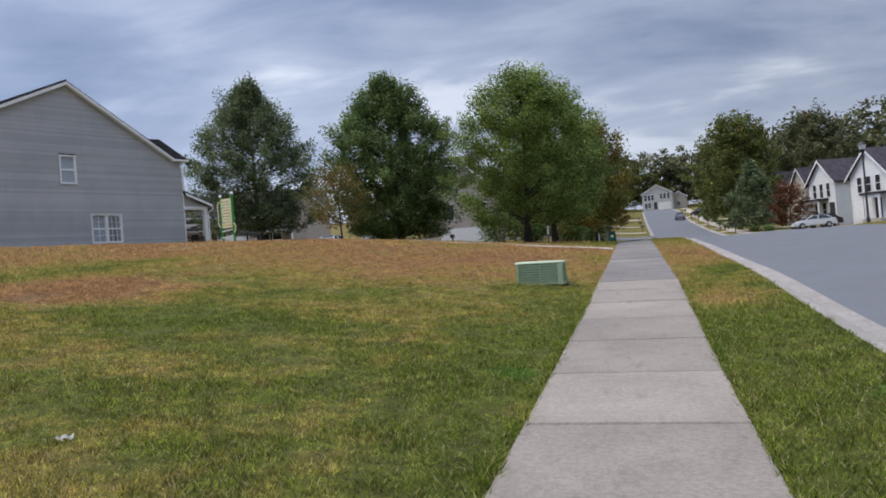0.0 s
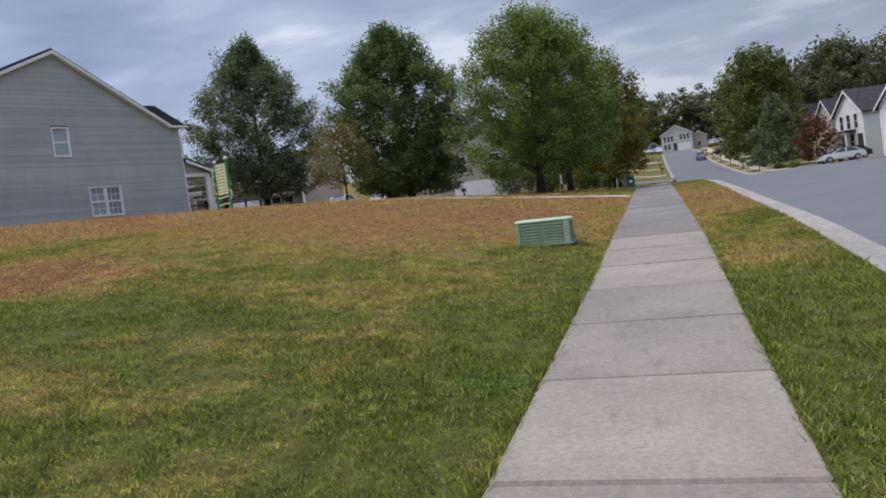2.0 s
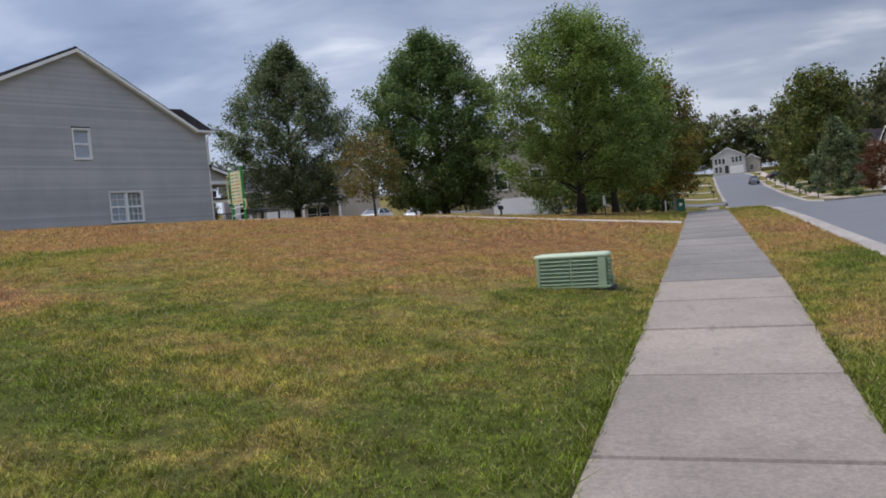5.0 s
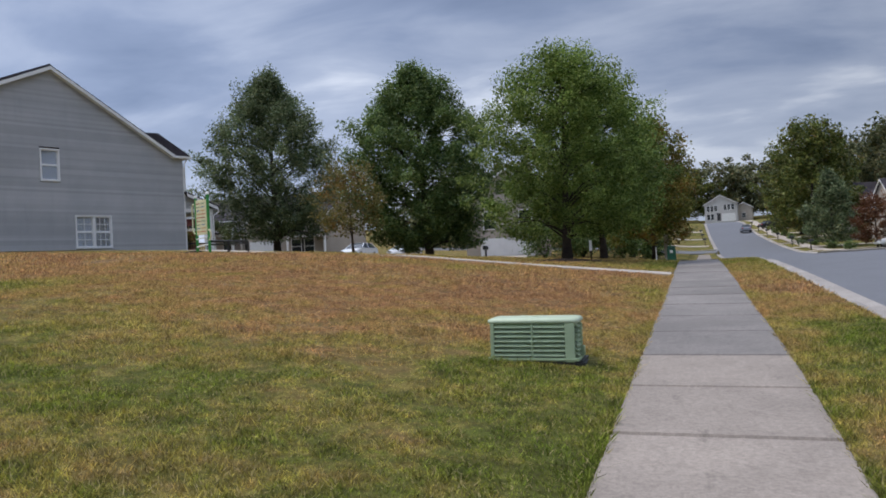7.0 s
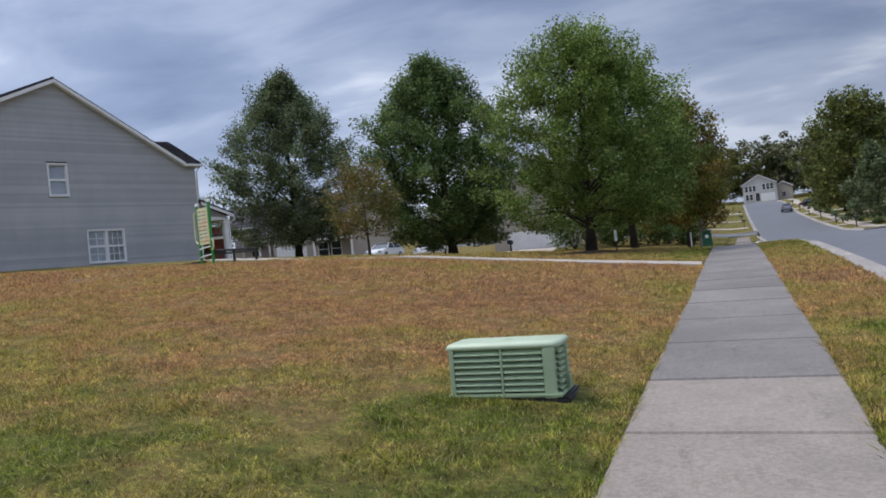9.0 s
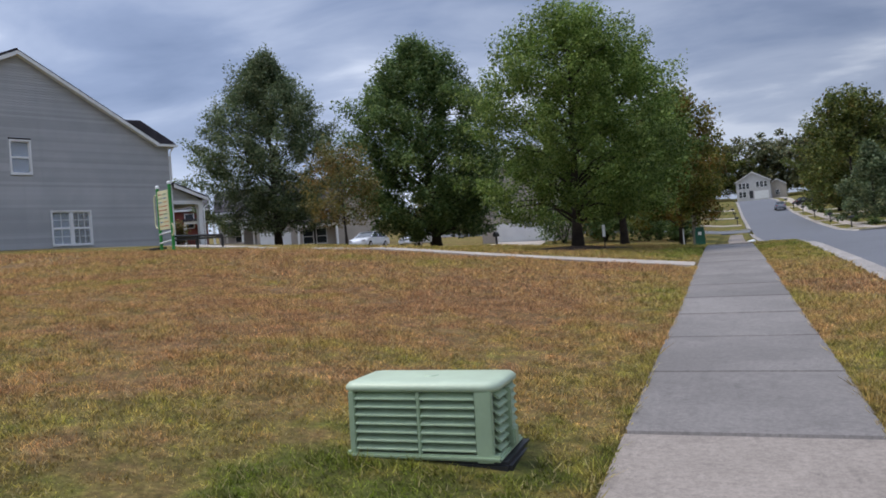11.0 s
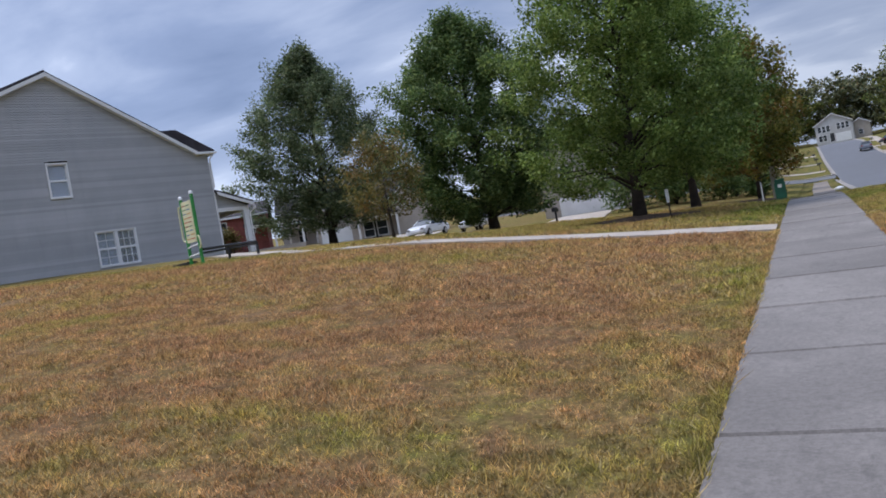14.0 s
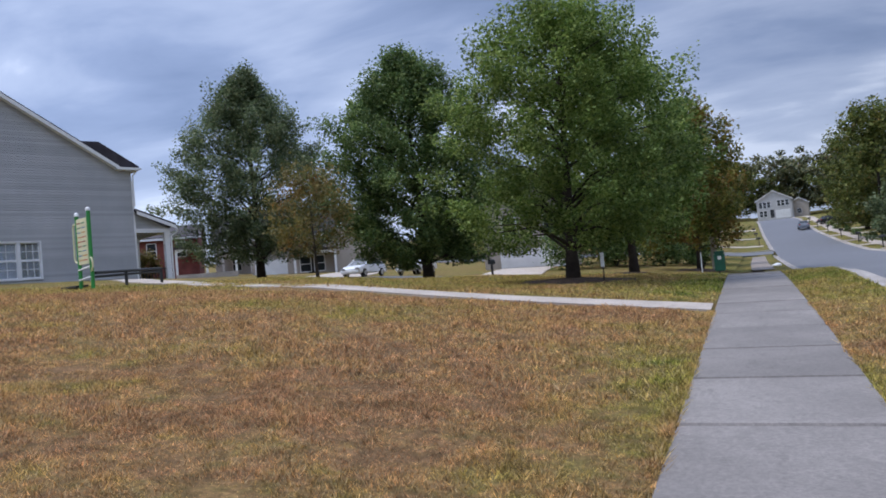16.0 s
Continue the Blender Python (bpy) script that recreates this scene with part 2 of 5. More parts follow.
def concrete_mat(name, base, each=0.12, k=1.0):
    m, nt, b = nodes(name)
    big, mid, fine = noise_at(nt, 0.8, 5, 0.65), noise_at(nt, 5, 6, 0.7), noise_at(nt, 90, 3, 0.7)
    lo, hi = tuple(x * (1 - 0.2 * k) for x in base), tuple(x * (1 + 0.1 * k) for x in base)
    c = mix(nt, ranged(nt, big, 0.3, 0.7), lo, hi)
    c = mix(nt, ranged(nt, mid, 0.5, 0.75, 0.0, 0.5 * k), c, tuple(x * 0.6 for x in base))
    c = mix(nt, ranged(nt, fine, 0.42, 0.72, 0.0, 0.5), c, tuple(x * 0.55 for x in base))
    scuff = noise_at(nt, 2.2, 5, 0.7, stretch=(2.6, 0.7, 1))
    c = mix(nt, ranged(nt, scuff, 0.56, 0.74, 0.0, 0.55 * k), c, tuple(x * 0.5 for x in base))
    grit = noise_at(nt, 26, 4, 0.75)
    c = mix(nt, 1.0, c, ranged(nt, grit, 0.3, 0.7, 1 - 0.18 * k, 1 + 0.14 * k), "MULTIPLY")
    r = nt.nodes.new("ShaderNodeObjectInfo").outputs["Random"]
    c = mix(nt, 1.0, c, ranged(nt, r, 0, 1, 1 - each, 1 + each * 0.5), "MULTIPLY")
    nt.links.new(c, b.inputs["Base Color"])
    b.inputs["Roughness"].default_value = 0.9
    bump(nt, b, fine, 0.35, 0.006)
    return m


M_TURF, M_BLADE, M_GLASS = grass_ground(), grass_blades(), glass_mat()
M_WALK = concrete_mat("sidewalk_concrete", (0.295, 0.252, 0.214))
M_WALK_GREY = concrete_mat("greyer_sidewalk_concrete", (0.218, 0.198, 0.182))
M_KERB = concrete_mat("kerb_concrete", (0.36, 0.33, 0.30))
M_DRIVE = concrete_mat("pale_concrete", (0.47, 0.41, 0.35))
M_ROAD = concrete_mat("asphalt", (0.142, 0.148, 0.163), 0.0, 0.35)
M_MULCH = plain("mulch", (0.10, 0.062, 0.045), 0.95, 0.5, 3, 40, relief=0.8)
M_SIDING = siding_mat()
M_WHITE = plain("white_trim", (0.78, 0.78, 0.78), 0.5, 0.06, 2, 20, relief=0.03)
M_SHINGLE = plain("dark_shingles", (0.05, 0.043, 0.052), 0.9, 0.4, 1.5, 12, relief=0.5)
M_CURTAIN = plain("pale_blind", (0.66, 0.70, 0.78), 0.8, 0.1, 3, 30)
# near-black that paints in the shade of interiors; also the front doors' colour
M_DARK = plain("shade_and_door_dark", (0.03, 0.032, 0.036), 0.8, 0.3)
M_BOX = plain("pale_green_plastic", (0.355, 0.455, 0.29), 0.42, 0.12, 3, 25, relief=0.06, object_space=True)
# lid tone, a step paler than the cover
M_BOXTOP = plain("paler_green_plastic", (0.47, 0.56, 0.40), 0.42, 0.10, 4, 25, relief=0.06, object_space=True)
M_BLACK = plain("black_plastic", (0.022, 0.022, 0.024), 0.5, 0.3)
M_FENCE = plain("weathered_fence_wood", (0.085, 0.080, 0.080), 0.9, 0.35, 3, 22, relief=0.4, each=0.25)
M_BARK = plain("bark", (0.05, 0.038, 0.03), 0.95, 0.45, 4, 25, relief=0.8)
M_GREEN = plain("green_paint", (0.035, 0.27, 0.05), 0.4, 0.15, 3, 20)
M_BIN = plain("dark_green_plastic", (0.012, 0.10, 0.062), 0.45, 0.2, 3, 20)
M_CREAM = plain("cream_panel", (0.72, 0.68, 0.42), 0.5, 0.1, 4, 20)
M_RED = plain("red_brick", (0.20, 0.055, 0.045), 0.85, 0.3, 2, 14)
M_TAN = plain("tan_siding", (0.42, 0.37, 0.32), 0.7, 0.1, 1, 8)
M_PALE = plain("pale_siding", (0.72, 0.72, 0.72), 0.6, 0.08, 1, 8)
M_FARWALL = plain("pale_grey_siding", (0.50, 0.49, 0.49), 0.7, 0.1, 1, 8)
M_CARW = plain("white_car_paint", (0.75, 0.77, 0.80), 0.22, 0.05, 2, 6, relief=0.0)
M_CARS = plain("silver_car_paint", (0.22, 0.24, 0.28), 0.22, 0.05, 2, 6, relief=0.0)
M_TYRE = plain("tyre_rubber", (0.02, 0.02, 0.02), 0.85, 0.3)
M_RIM = plain("alloy_rim", (0.45, 0.45, 0.46), 0.35, 0.1, metal=0.8)
M_CARGLASS = plain("tinted_glass", (0.03, 0.035, 0.04), 0.08, 0.1, relief=0.0)
M_LAMPRED = plain("red_lens", (0.35, 0.02, 0.02), 0.3, 0.1)
LEAF_GREEN = leaf_mat("maple_leaves", (0.062, 0.112, 0.024), (0.155, 0.230, 0.048), (0.345, 0.42, 0.125))
LEAF_CLOVER = leaf_mat("clover_leaves", (0.063, 0.146, 0.018), (0.105, 0.215, 0.026), (0.168, 0.273, 0.046))
LEAF_DARK = leaf_mat("oak_leaves", (0.050, 0.094, 0.032), (0.116, 0.182, 0.056), (0.25, 0.312, 0.112))
LEAF_BLUE = leaf_mat("dull_oak_leaves", (0.060, 0.092, 0.044), (0.130, 0.175, 0.082), (0.265, 0.295, 0.155))
LEAF_BROWN = leaf_mat("browning_leaves", (0.078, 0.078, 0.026), (0.169, 0.156, 0.046), (0.286, 0.221, 0.078), 0.35)
LEAF_TURN = leaf_mat("turning_leaves", (0.057, 0.085, 0.014), (0.129, 0.156, 0.030), (0.272, 0.247, 0.052), 0.72)
LEAF_RED = leaf_mat("russet_leaves", (0.072, 0.029, 0.013), (0.143, 0.058, 0.027), (0.200, 0.098, 0.045))
LEAF_FAR = leaf_mat("far_leaves", (0.052, 0.078, 0.022), (0.120, 0.150, 0.036), (0.25, 0.255, 0.068), 0.25)
LEAF_WOOD = leaf_mat("wood_leaves", (0.050, 0.067, 0.040), (0.112, 0.132, 0.060), (0.250, 0.240, 0.112), 0.3)


# ---- terrain ----
def smooth(table, step=0.5, width=2.0):
    """A table of places and values as a function, with its corners rounded."""
    xs = np.arange(table[0][0], table[-1][0] + step, step)
    ys = np.interp(xs, [a for a, _ in table], [b for _, b in table])
    k = np.exp(-0.5 * (np.arange(-4 * width, 4 * width + step, step) / width) ** 2)
    pad = len(k) // 2
    ys = np.convolve(np.pad(ys, pad, mode="edge"), k / k.sum(), mode="valid")[: len(xs)]
    return lambda v: np.interp(v, xs, ys)


edge_x = smooth([(-40, -1.1), (-10, -0.95), (4, -0.85), (8, -0.80), (12.5, -0.71), (16, -0.66), (29, -0.57), (45, -0.5), (70, -0.5), (127, 0.2), (210, 0.7), (400, 0.7)])
rise = smooth([(-60, -1.6), (-10, -0.4), (0, -0.03), (4, 0.09), (7.3, 0.20), (12.5, 0.47), (15.7, 0.70), (21.6, 0.92), (29, 1.25), (40, 1.66), (48, 1.45),
               (60, 1.2), (76, 1.45), (99, 1.8), (116, 2.6), (127, 3.2), (156, 5.15), (183, 7.6), (197, 9.1), (218, 10.3), (245, 11.4), (300, 15), (600, 28)], width=1.6)
WALK_W, KERB_U, GUTTER_U = 1.52, 2.99, 3.44


def ground(x, y):
    """Height of the turf; arrays or numbers."""
    u, z = x - edge_x(y), rise(y)
    left = np.maximum(-u, 0)
    right = np.maximum(u, 0)
    z = z + 0.12 * np.minimum(left, 8.5) + 0.06 * np.clip(left - 8.5, 0, 60) - 0.025 * np.minimum(right, 2.0) + 0.004 * np.clip(right - 14, 0, 200)
    # the lawn swells before the crossing path and dips behind it
    swell = np.interp(left, [1.5, 4, 8, 11, 25, 34], [0, 0.09, 0.13, 0.21, 0.21, 0])
    z = z + swell * np.exp(-(((y - 26.3) / 2.6) ** 2))
    z = z - 0.60 * np.exp(-(((u + 13) / 7.0) ** 2) - ((y - 54) / 10.0) ** 2) - 0.3 * np.exp(-(((u + 27) / 9.0) ** 2) - ((y - 73) / 8.0) ** 2)
    return z - 0.16 * np.exp(-(((u + 5.0) / 3.6) ** 2) - ((y - 38) / 5.0) ** 2) - 0.30 * np.exp(-(((u + 9.5) / 5.0) ** 2) - ((y - 39.5) / 5.0) ** 2)


def mesh_object(name, verts, faces, material, smooth_faces=False, parent=None):
    me = bpy.data.meshes.new(name)
    me.from_pydata([tuple(v) for v in verts], [], [tuple(f) for f in faces])
    me.materials.append(material)
    if smooth_faces:
        me.polygons.foreach_set("use_smooth", [True] * len(me.polygons))
    me.update()
    ob = new(name, me)
    if parent:
        ob.parent = parent
    return ob


def sheet(name, us, ys, height, material, absolute=False):
    """A grid over offsets us from the walk's edge and places ys along it."""
    us, ys = np.asarray(us, float), np.asarray(ys, float)
    U, Y = np.meshgrid(us, ys)
    X = U + (0 if absolute else edge_x(Y))
    Z = height(X, Y, U)
    n, m = len(us), len(ys)
    verts = np.stack([X, Y, Z], -1).reshape(-1, 3)
    idx = np.arange(n * m).reshape(m, n)
    faces = np.stack([idx[:-1, :-1], idx[:-1, 1:], idx[1:, 1:], idx[1:, :-1]], -1).reshape(-1, 4)
    return mesh_object(name, verts.tolist(), faces.tolist(), material, True)


def lumps(X, Y):
    return 0.022 * np.sin(1.7 * X + 0.6 * Y) * np.sin(0.9 * Y - 0.5 * X) + 0.012 * np.sin(4.1 * X - 1.3) * np.sin(3.7 * Y)


def in_side_street(X, Y):
    return (Y > 44) & (Y < 86)


def turf_height(X, Y, U):
    z = ground(X, Y)
    near = np.clip(-U / 0.6, 0, 1)
    z = z + lumps(X, Y) * near
    z = np.where((U > 0.01) & (U < WALK_W - 0.01) & (Y < 112), z - 0.09, z)
    z = np.where((U > KERB_U - 0.01) & (U < 11.6) | ((U > KERB_U - 0.01) & in_side_street(X, Y)), z - 0.35, z)
    return z


us = np.concatenate([-np.geomspace(1500, 12, 40), np.arange(-11.5, -0.3, 0.35), [-0.15, 0.0, 0.02, 0.75, 1.5, 1.52, 1.9, 2.3, 2.7, 2.975, 2.995, 4, 6, 8, 10, 11.55, 11.65, 13, 16],
                     np.geomspace(20, 1500, 25)])
ys = np.concatenate([-np.geomspace(1500, 12, 14), np.arange(-10, 46, 0.5), [43.9, 44.1], np.arange(46, 85.5, 1.5), [85.9, 86.1], np.arange(87, 130, 2.5), np.arange(130, 260, 8), np.geomspace(265, 1500, 14)])
tagged(sheet("ground", np.unique(us), np.unique(ys), turf_height, M_TURF), "patchy mown lawn, green and dry straw brown", "ground", kind="structure")

# road and its concrete gutter
tagged(sheet("road", np.linspace(GUTTER_U, 11.3, 12), np.arange(-40, 232, 2.0), lambda X, Y, U: ground(X, Y) - 0.10 - 0.012 * np.abs(U - 7.3) + 0.05, M_ROAD),
       "blue-grey worn asphalt street running uphill", "road", kind="structure")
tagged(sheet("road_side_street", np.concatenate([np.linspace(11.3, 40, 20), np.linspace(45, 300, 20)]), np.arange(44, 86.5, 2.0), lambda X, Y, U: ground(X, Y) - 0.10, M_ROAD),
       "blue-grey asphalt side street joining the main street", "road", kind="structure")


# ---- helpers for things ----
def part(name, bm, material, parent=None, label="", smooth_faces=False):
    me = bpy.data.meshes.new(name)
    bm.to_mesh(me)
    bm.free()
    me.materials.append(material)
    if smooth_faces:
        me.polygons.foreach_set("use_smooth", [True] * len(me.polygons))
    ob = new(name, me)
    if parent:
        ob.parent = parent
    if label:
        ob["label"] = label
    return ob


def thing(name, m, label, category, group="", kind=""):
    ob = new(name)
    ob.matrix_world = m
    return tagged(ob, label, category, group, kind)


def add_box(bm, x0, y0, z0, x1, y1, z1, bevel=0.0):
    r = bmesh.ops.create_cube(bm, size=1.0)
    vs = r["verts"]
    bmesh.ops.scale(bm, vec=(x1 - x0, y1 - y0, z1 - z0), verts=vs)
    bmesh.ops.translate(bm, vec=((x0 + x1) / 2, (y0 + y1) / 2, (z0 + z1) / 2), verts=vs)
    if bevel:
        es = list({e for v in vs for e in v.link_edges})
        bmesh.ops.bevel(bm, geom=es, offset=bevel, segments=2, affect="EDGES")
    return bm


def box(x0, y0, z0, x1, y1, z1, bevel=0.0):
    return add_box(bmesh.new(), x0, y0, z0, x1, y1, z1, bevel)


def add_tube(bm, pts, radii, sides=8, cap=True):
    """A tube through points with a radius at each."""
    rings = []
    pts = [Vector(p) for p in pts]
    for i, p in enumerate(pts):
        d = (pts[min(i + 1, len(pts) - 1)] - pts[max(i - 1, 0)]).normalized()
        a = d.orthogonal().normalized() if i == 0 else (last - d * last.dot(d)).normalized()
        last = a
        b = d.cross(a)
        r = radii[i] if isinstance(radii, (list, tuple)) else radii
        rings.append([bm.verts.new(p + r * (math.cos(k * math.tau / sides) * a + math.sin(k * math.tau / sides) * b)) for k in range(sides)])
    for r0, r1 in zip(rings, rings[1:]):
        for k in range(sides):
            bm.faces.new((r0[k], r0[(k + 1) % sides], r1[(k + 1) % sides], r1[k]))
    if cap:
        bm.faces.new(rings[0][::-1])
        bm.faces.new(rings[-1])
    return bm


def tube(pts, radii, sides=8):
    return add_tube(bmesh.new(), pts, radii, sides)


def prism(poly, y0, y1):
    """A polygon of (x, z) pushed from y0 to y1."""
    bm = bmesh.new()
    a = [bm.verts.new((x, y0, z)) for x, z in poly]
    b = [bm.verts.new((x, y1, z)) for x, z in poly]
    bm.faces.new(a)
    bm.faces.new(b[::-1])
    for i in range(len(poly)):
        j = (i + 1) % len(poly)
        bm.faces.new((a[j], a[i], b[i], b[j]))
    bmesh.ops.recalc_face_normals(bm, faces=bm.faces[:])
    return bm


# ---- trees ----
def leaf_mesh(name, centres, size, rng, material, droop=0.5):
    """Folded four-point leaves at the centres, in one mesh."""
    n = len(centres)
    az, tilt = rng.uniform(0, math.tau, n), rng.normal(0.25, droop, n)
    s = size * rng.uniform(0.6, 1.35, n)
    d = np.stack([np.cos(az) * np.cos(tilt), np.sin(az) * np.cos(tilt), -np.sin(tilt)], -1)
    side = np.cross(d, np.stack([rng.normal(0, 0.4, n), rng.normal(0, 0.4, n), np.ones(n)], -1))
    side /= np.linalg.norm(side, axis=1)[:, None] + 1e-9
    nor = np.cross(side, d)
    s = s[:, None]
    p0 = centres - d * s * 0.5
    p1 = centres + side * s * 0.36 + nor * s * 0.12
    p2 = centres + d * s * 0.5 - nor * s * 0.10
    p3 = centres - side * s * 0.36 + nor * s * 0.12
    verts = np.stack([p0, p1, p2, p3], 1).reshape(-1, 3)
    me = bpy.data.meshes.new(name)
    me.vertices.add(4 * n)
    me.vertices.foreach_set("co", verts.astype(np.float32).ravel())
    k = np.arange(n) * 4
    tri = np.stack([k, k + 1, k + 2, k, k + 2, k + 3], -1).ravel()
    me.loops.add(6 * n)
    me.loops.foreach_set("vertex_index", tri.astype(np.int32))
    me.polygons.add(2 * n)
    me.polygons.foreach_set("loop_start", (np.arange(2 * n) * 3).astype(np.int32))
    me.materials.append(material)
    me.update(calc_edges=True)
    return me


def crown_profile(t, shape):
    """Width of a crown (0 to 1) at its relative height t."""
    if shape == "oval":
        return math.sin(math.pi * min(1, max(0, t ** 0.85 * 0.80 + 0.17))) ** 0.8
    if shape == "spire":
        return min(1.0, 0.66 + 1.1 * t) * max(0.0, 1 - (max(0, t - 0.25) / 0.75) ** 1.45 * 0.97) ** 0.8
    if shape == "cone":
        return max(0.0, 1 - t) ** 0.75 * min(1, 0.72 + t * 2.2) * 1.12
    return math.sqrt(max(0.0, 1 - (2 * t - 0.72) ** 2 / 1.7))


def tree(name, x, y, height, radius, base, leaf, material, seed, label, shape="oval", clumps=170, leaves=90, trunk_r=0.2, spread=0.62, category="tree", group=""):
    """A tapered trunk, limbs that end in clumps of leaves, and gaps between them."""
    rng = np.random.default_rng(seed)
    z0 = float(ground(x, y)) - 0.05
    root = thing(name, pose(x, y, z0), label, category, group)
    bm = bmesh.new()
    lean = rng.normal(0, 0.02, 2)
    axis = [(lean[0] * h, lean[1] * h, h) for h in np.linspace(0, height * 0.9, 8)]
    rad = [trunk_r * 1.35] + [trunk_r * (1 - 0.9 * k / 7) for k in range(1, 8)]
    add_tube(bm, axis, rad, 9)
    centres = []
    for i in range(clumps):
        t = (i + rng.uniform(0, 1)) / clumps
        h = base + (height - base) * t
        a = i * 2.39996 + rng.normal(0, 0.35)
        w = radius * crown_profile(t, shape) * (1 + 0.13 * math.sin(3 * a + seed) + 0.10 * math.sin(5 * a + 7 * t))
        r = w * (rng.uniform(0.12, 1.0) ** 0.5) * (1.0 if rng.uniform() > 0.14 else 1.17)
        c = np.array([math.cos(a) * r + lean[0] * h, math.sin(a) * r + lean[1] * h, h + rng.normal(0, 0.15)])
        centres.append((c, r / max(w, 0.01)))
        if i % 5 == 0:
            b0 = max(base * 0.75, h - 0.35 * r - 0.5)
            b0 = min(b0 + rng.uniform(0, 0.5), height * 0.85)
            s = Vector((lean[0] * b0, lean[1] * b0, b0))
            e = s.lerp(Vector(c), 0.8)
            m1 = s.lerp(e, 0.5) + Vector((0, 0, 0.12 * r))
            add_tube(bm, [s, m1, e], [trunk_r * 0.3 * (1 - 0.6 * t), trunk_r * 0.17, 0.012], 5, False)
    part("trunk", bm, M_BARK, root, smooth_faces=True)
    pts = []
    for c, q in centres:
        k = int(leaves * rng.uniform(0.6, 1.3))
        sp = spread * rng.uniform(0.7, 1.25)
        # a spray: long outwards and upwards, thin across
        out = np.array([c[0], c[1], 0.45 * radius + 0.5 * abs(c[2] - base)])
        out = out / (np.linalg.norm(out) + 1e-6)
        g = np.clip(rng.normal(0, 1, (k, 3)), -1.7, 1.7) * np.array([sp, sp, sp * 0.6]) * 0.72
        along = np.clip(rng.normal(0.1, 0.8, (k, 1)), -1.4, 2.0)
        pts.append(c + g * (1.15 - 0.3 * np.abs(along)) + out * along * sp)
    pts = np.concatenate(pts)
    pts = pts[pts[:, 2] > max(0.35, base * 0.75)]
    crown = new("crown", leaf_mesh("crown", pts, leaf, rng, material))
    crown.parent = root
    return root


def bush(name, x, y, height, radius, leaf, material, seed, label, n=2500, z=None, category="shrub"):
    rng = np.random.default_rng(seed)
    z0 = float(ground(x, y)) if z is None else z
    root = thing(name, pose(x, y, z0), label, category)
    bm = bmesh.new()
    for i in range(7):
        a = i * 0.9 + rng.normal(0, 0.2)
        add_tube(bm, [(0, 0, -0.05), (math.cos(a) * radius * 0.3, math.sin(a) * radius * 0.3, height * 0.4), (math.cos(a) * radius * 0.6, math.sin(a) * radius * 0.6, height * 0.75)], [0.03, 0.02, 0.008], 5)
    part("stem", bm, M_BARK, root)
    c = rng.normal(0, 1, (26, 3))
    c /= np.linalg.norm(c, axis=1)[:, None]
    c *= (rng.uniform(0.3, 1, (26, 1)) ** 0.5)
    c = c * np.array([radius * 0.8, radius * 0.8, height * 0.42]) + np.array([0, 0, height * 0.52])
    pts = c[rng.integers(0, 26, n)] + rng.normal(0, 1, (n, 3)) * radius * 0.2
    pts = pts[pts[:, 2] > 0.03]
    o = new("foliage", leaf_mesh("foliage", pts, leaf, rng, material))
    o.parent = root
    return root


tree("maple_tree", -4.8, 38.3, 8.1, 3.15, 1.25, 0.10, LEAF_GREEN, 3, "broad bright green maple with a dark trunk in a mulch ring", "round", 340, 260, 0.19, 0.34, group="street trees")
tree("maple_tree", -4.7, 51.6, 9.9, 3.5, 1.9, 0.20, LEAF_GREEN, 4, "tall green street maple with a mulched trunk", "round", 220, 120, 0.2, 0.42, group="street trees")
tree("maple_tree", -2.5, 65.5, 10.0, 3.3, 1.7, 0.22, LEAF_TURN, 5, "street maple with leaves turning orange", "round", 190, 100, 0.18, 0.45, group="street trees")
tree("maple_tree", -5.0, 80.0, 10.0, 4.0, 1.6, 0.3, LEAF_TURN, 6, "street maple with leaves turning orange", "round", 130, 80, 0.18, 0.55, group="street trees")
tree("maple_tree", -6.0, 98.0, 9.0, 4.2, 1.6, 0.36, LEAF_RED, 7, "distant street maple turning russet", "round", 110, 60, 0.18, 0.6, group="street trees")
tree("oak_tree", -16.0, 54.6, 12.2, 4.9, 1.25, 0.165, LEAF_DARK, 8, "tall dense dark green oak standing on the lawn", "oval", 480, 210, 0.28, 0.44)
tree("oak_tree", -28.6, 57.4, 13.0, 5.7, 1.5, 0.165, LEAF_BLUE, 9, "dull green oak with an airy crown and thin twigs", "spire", 480, 175, 0.25, 0.44)
tree("small_tree", -16.3, 43.2, 4.4, 1.9, 1.3, 0.13, LEAF_BROWN, 10, "small slender tree with browning leaves", "round", 80, 75, 0.07, 0.32)


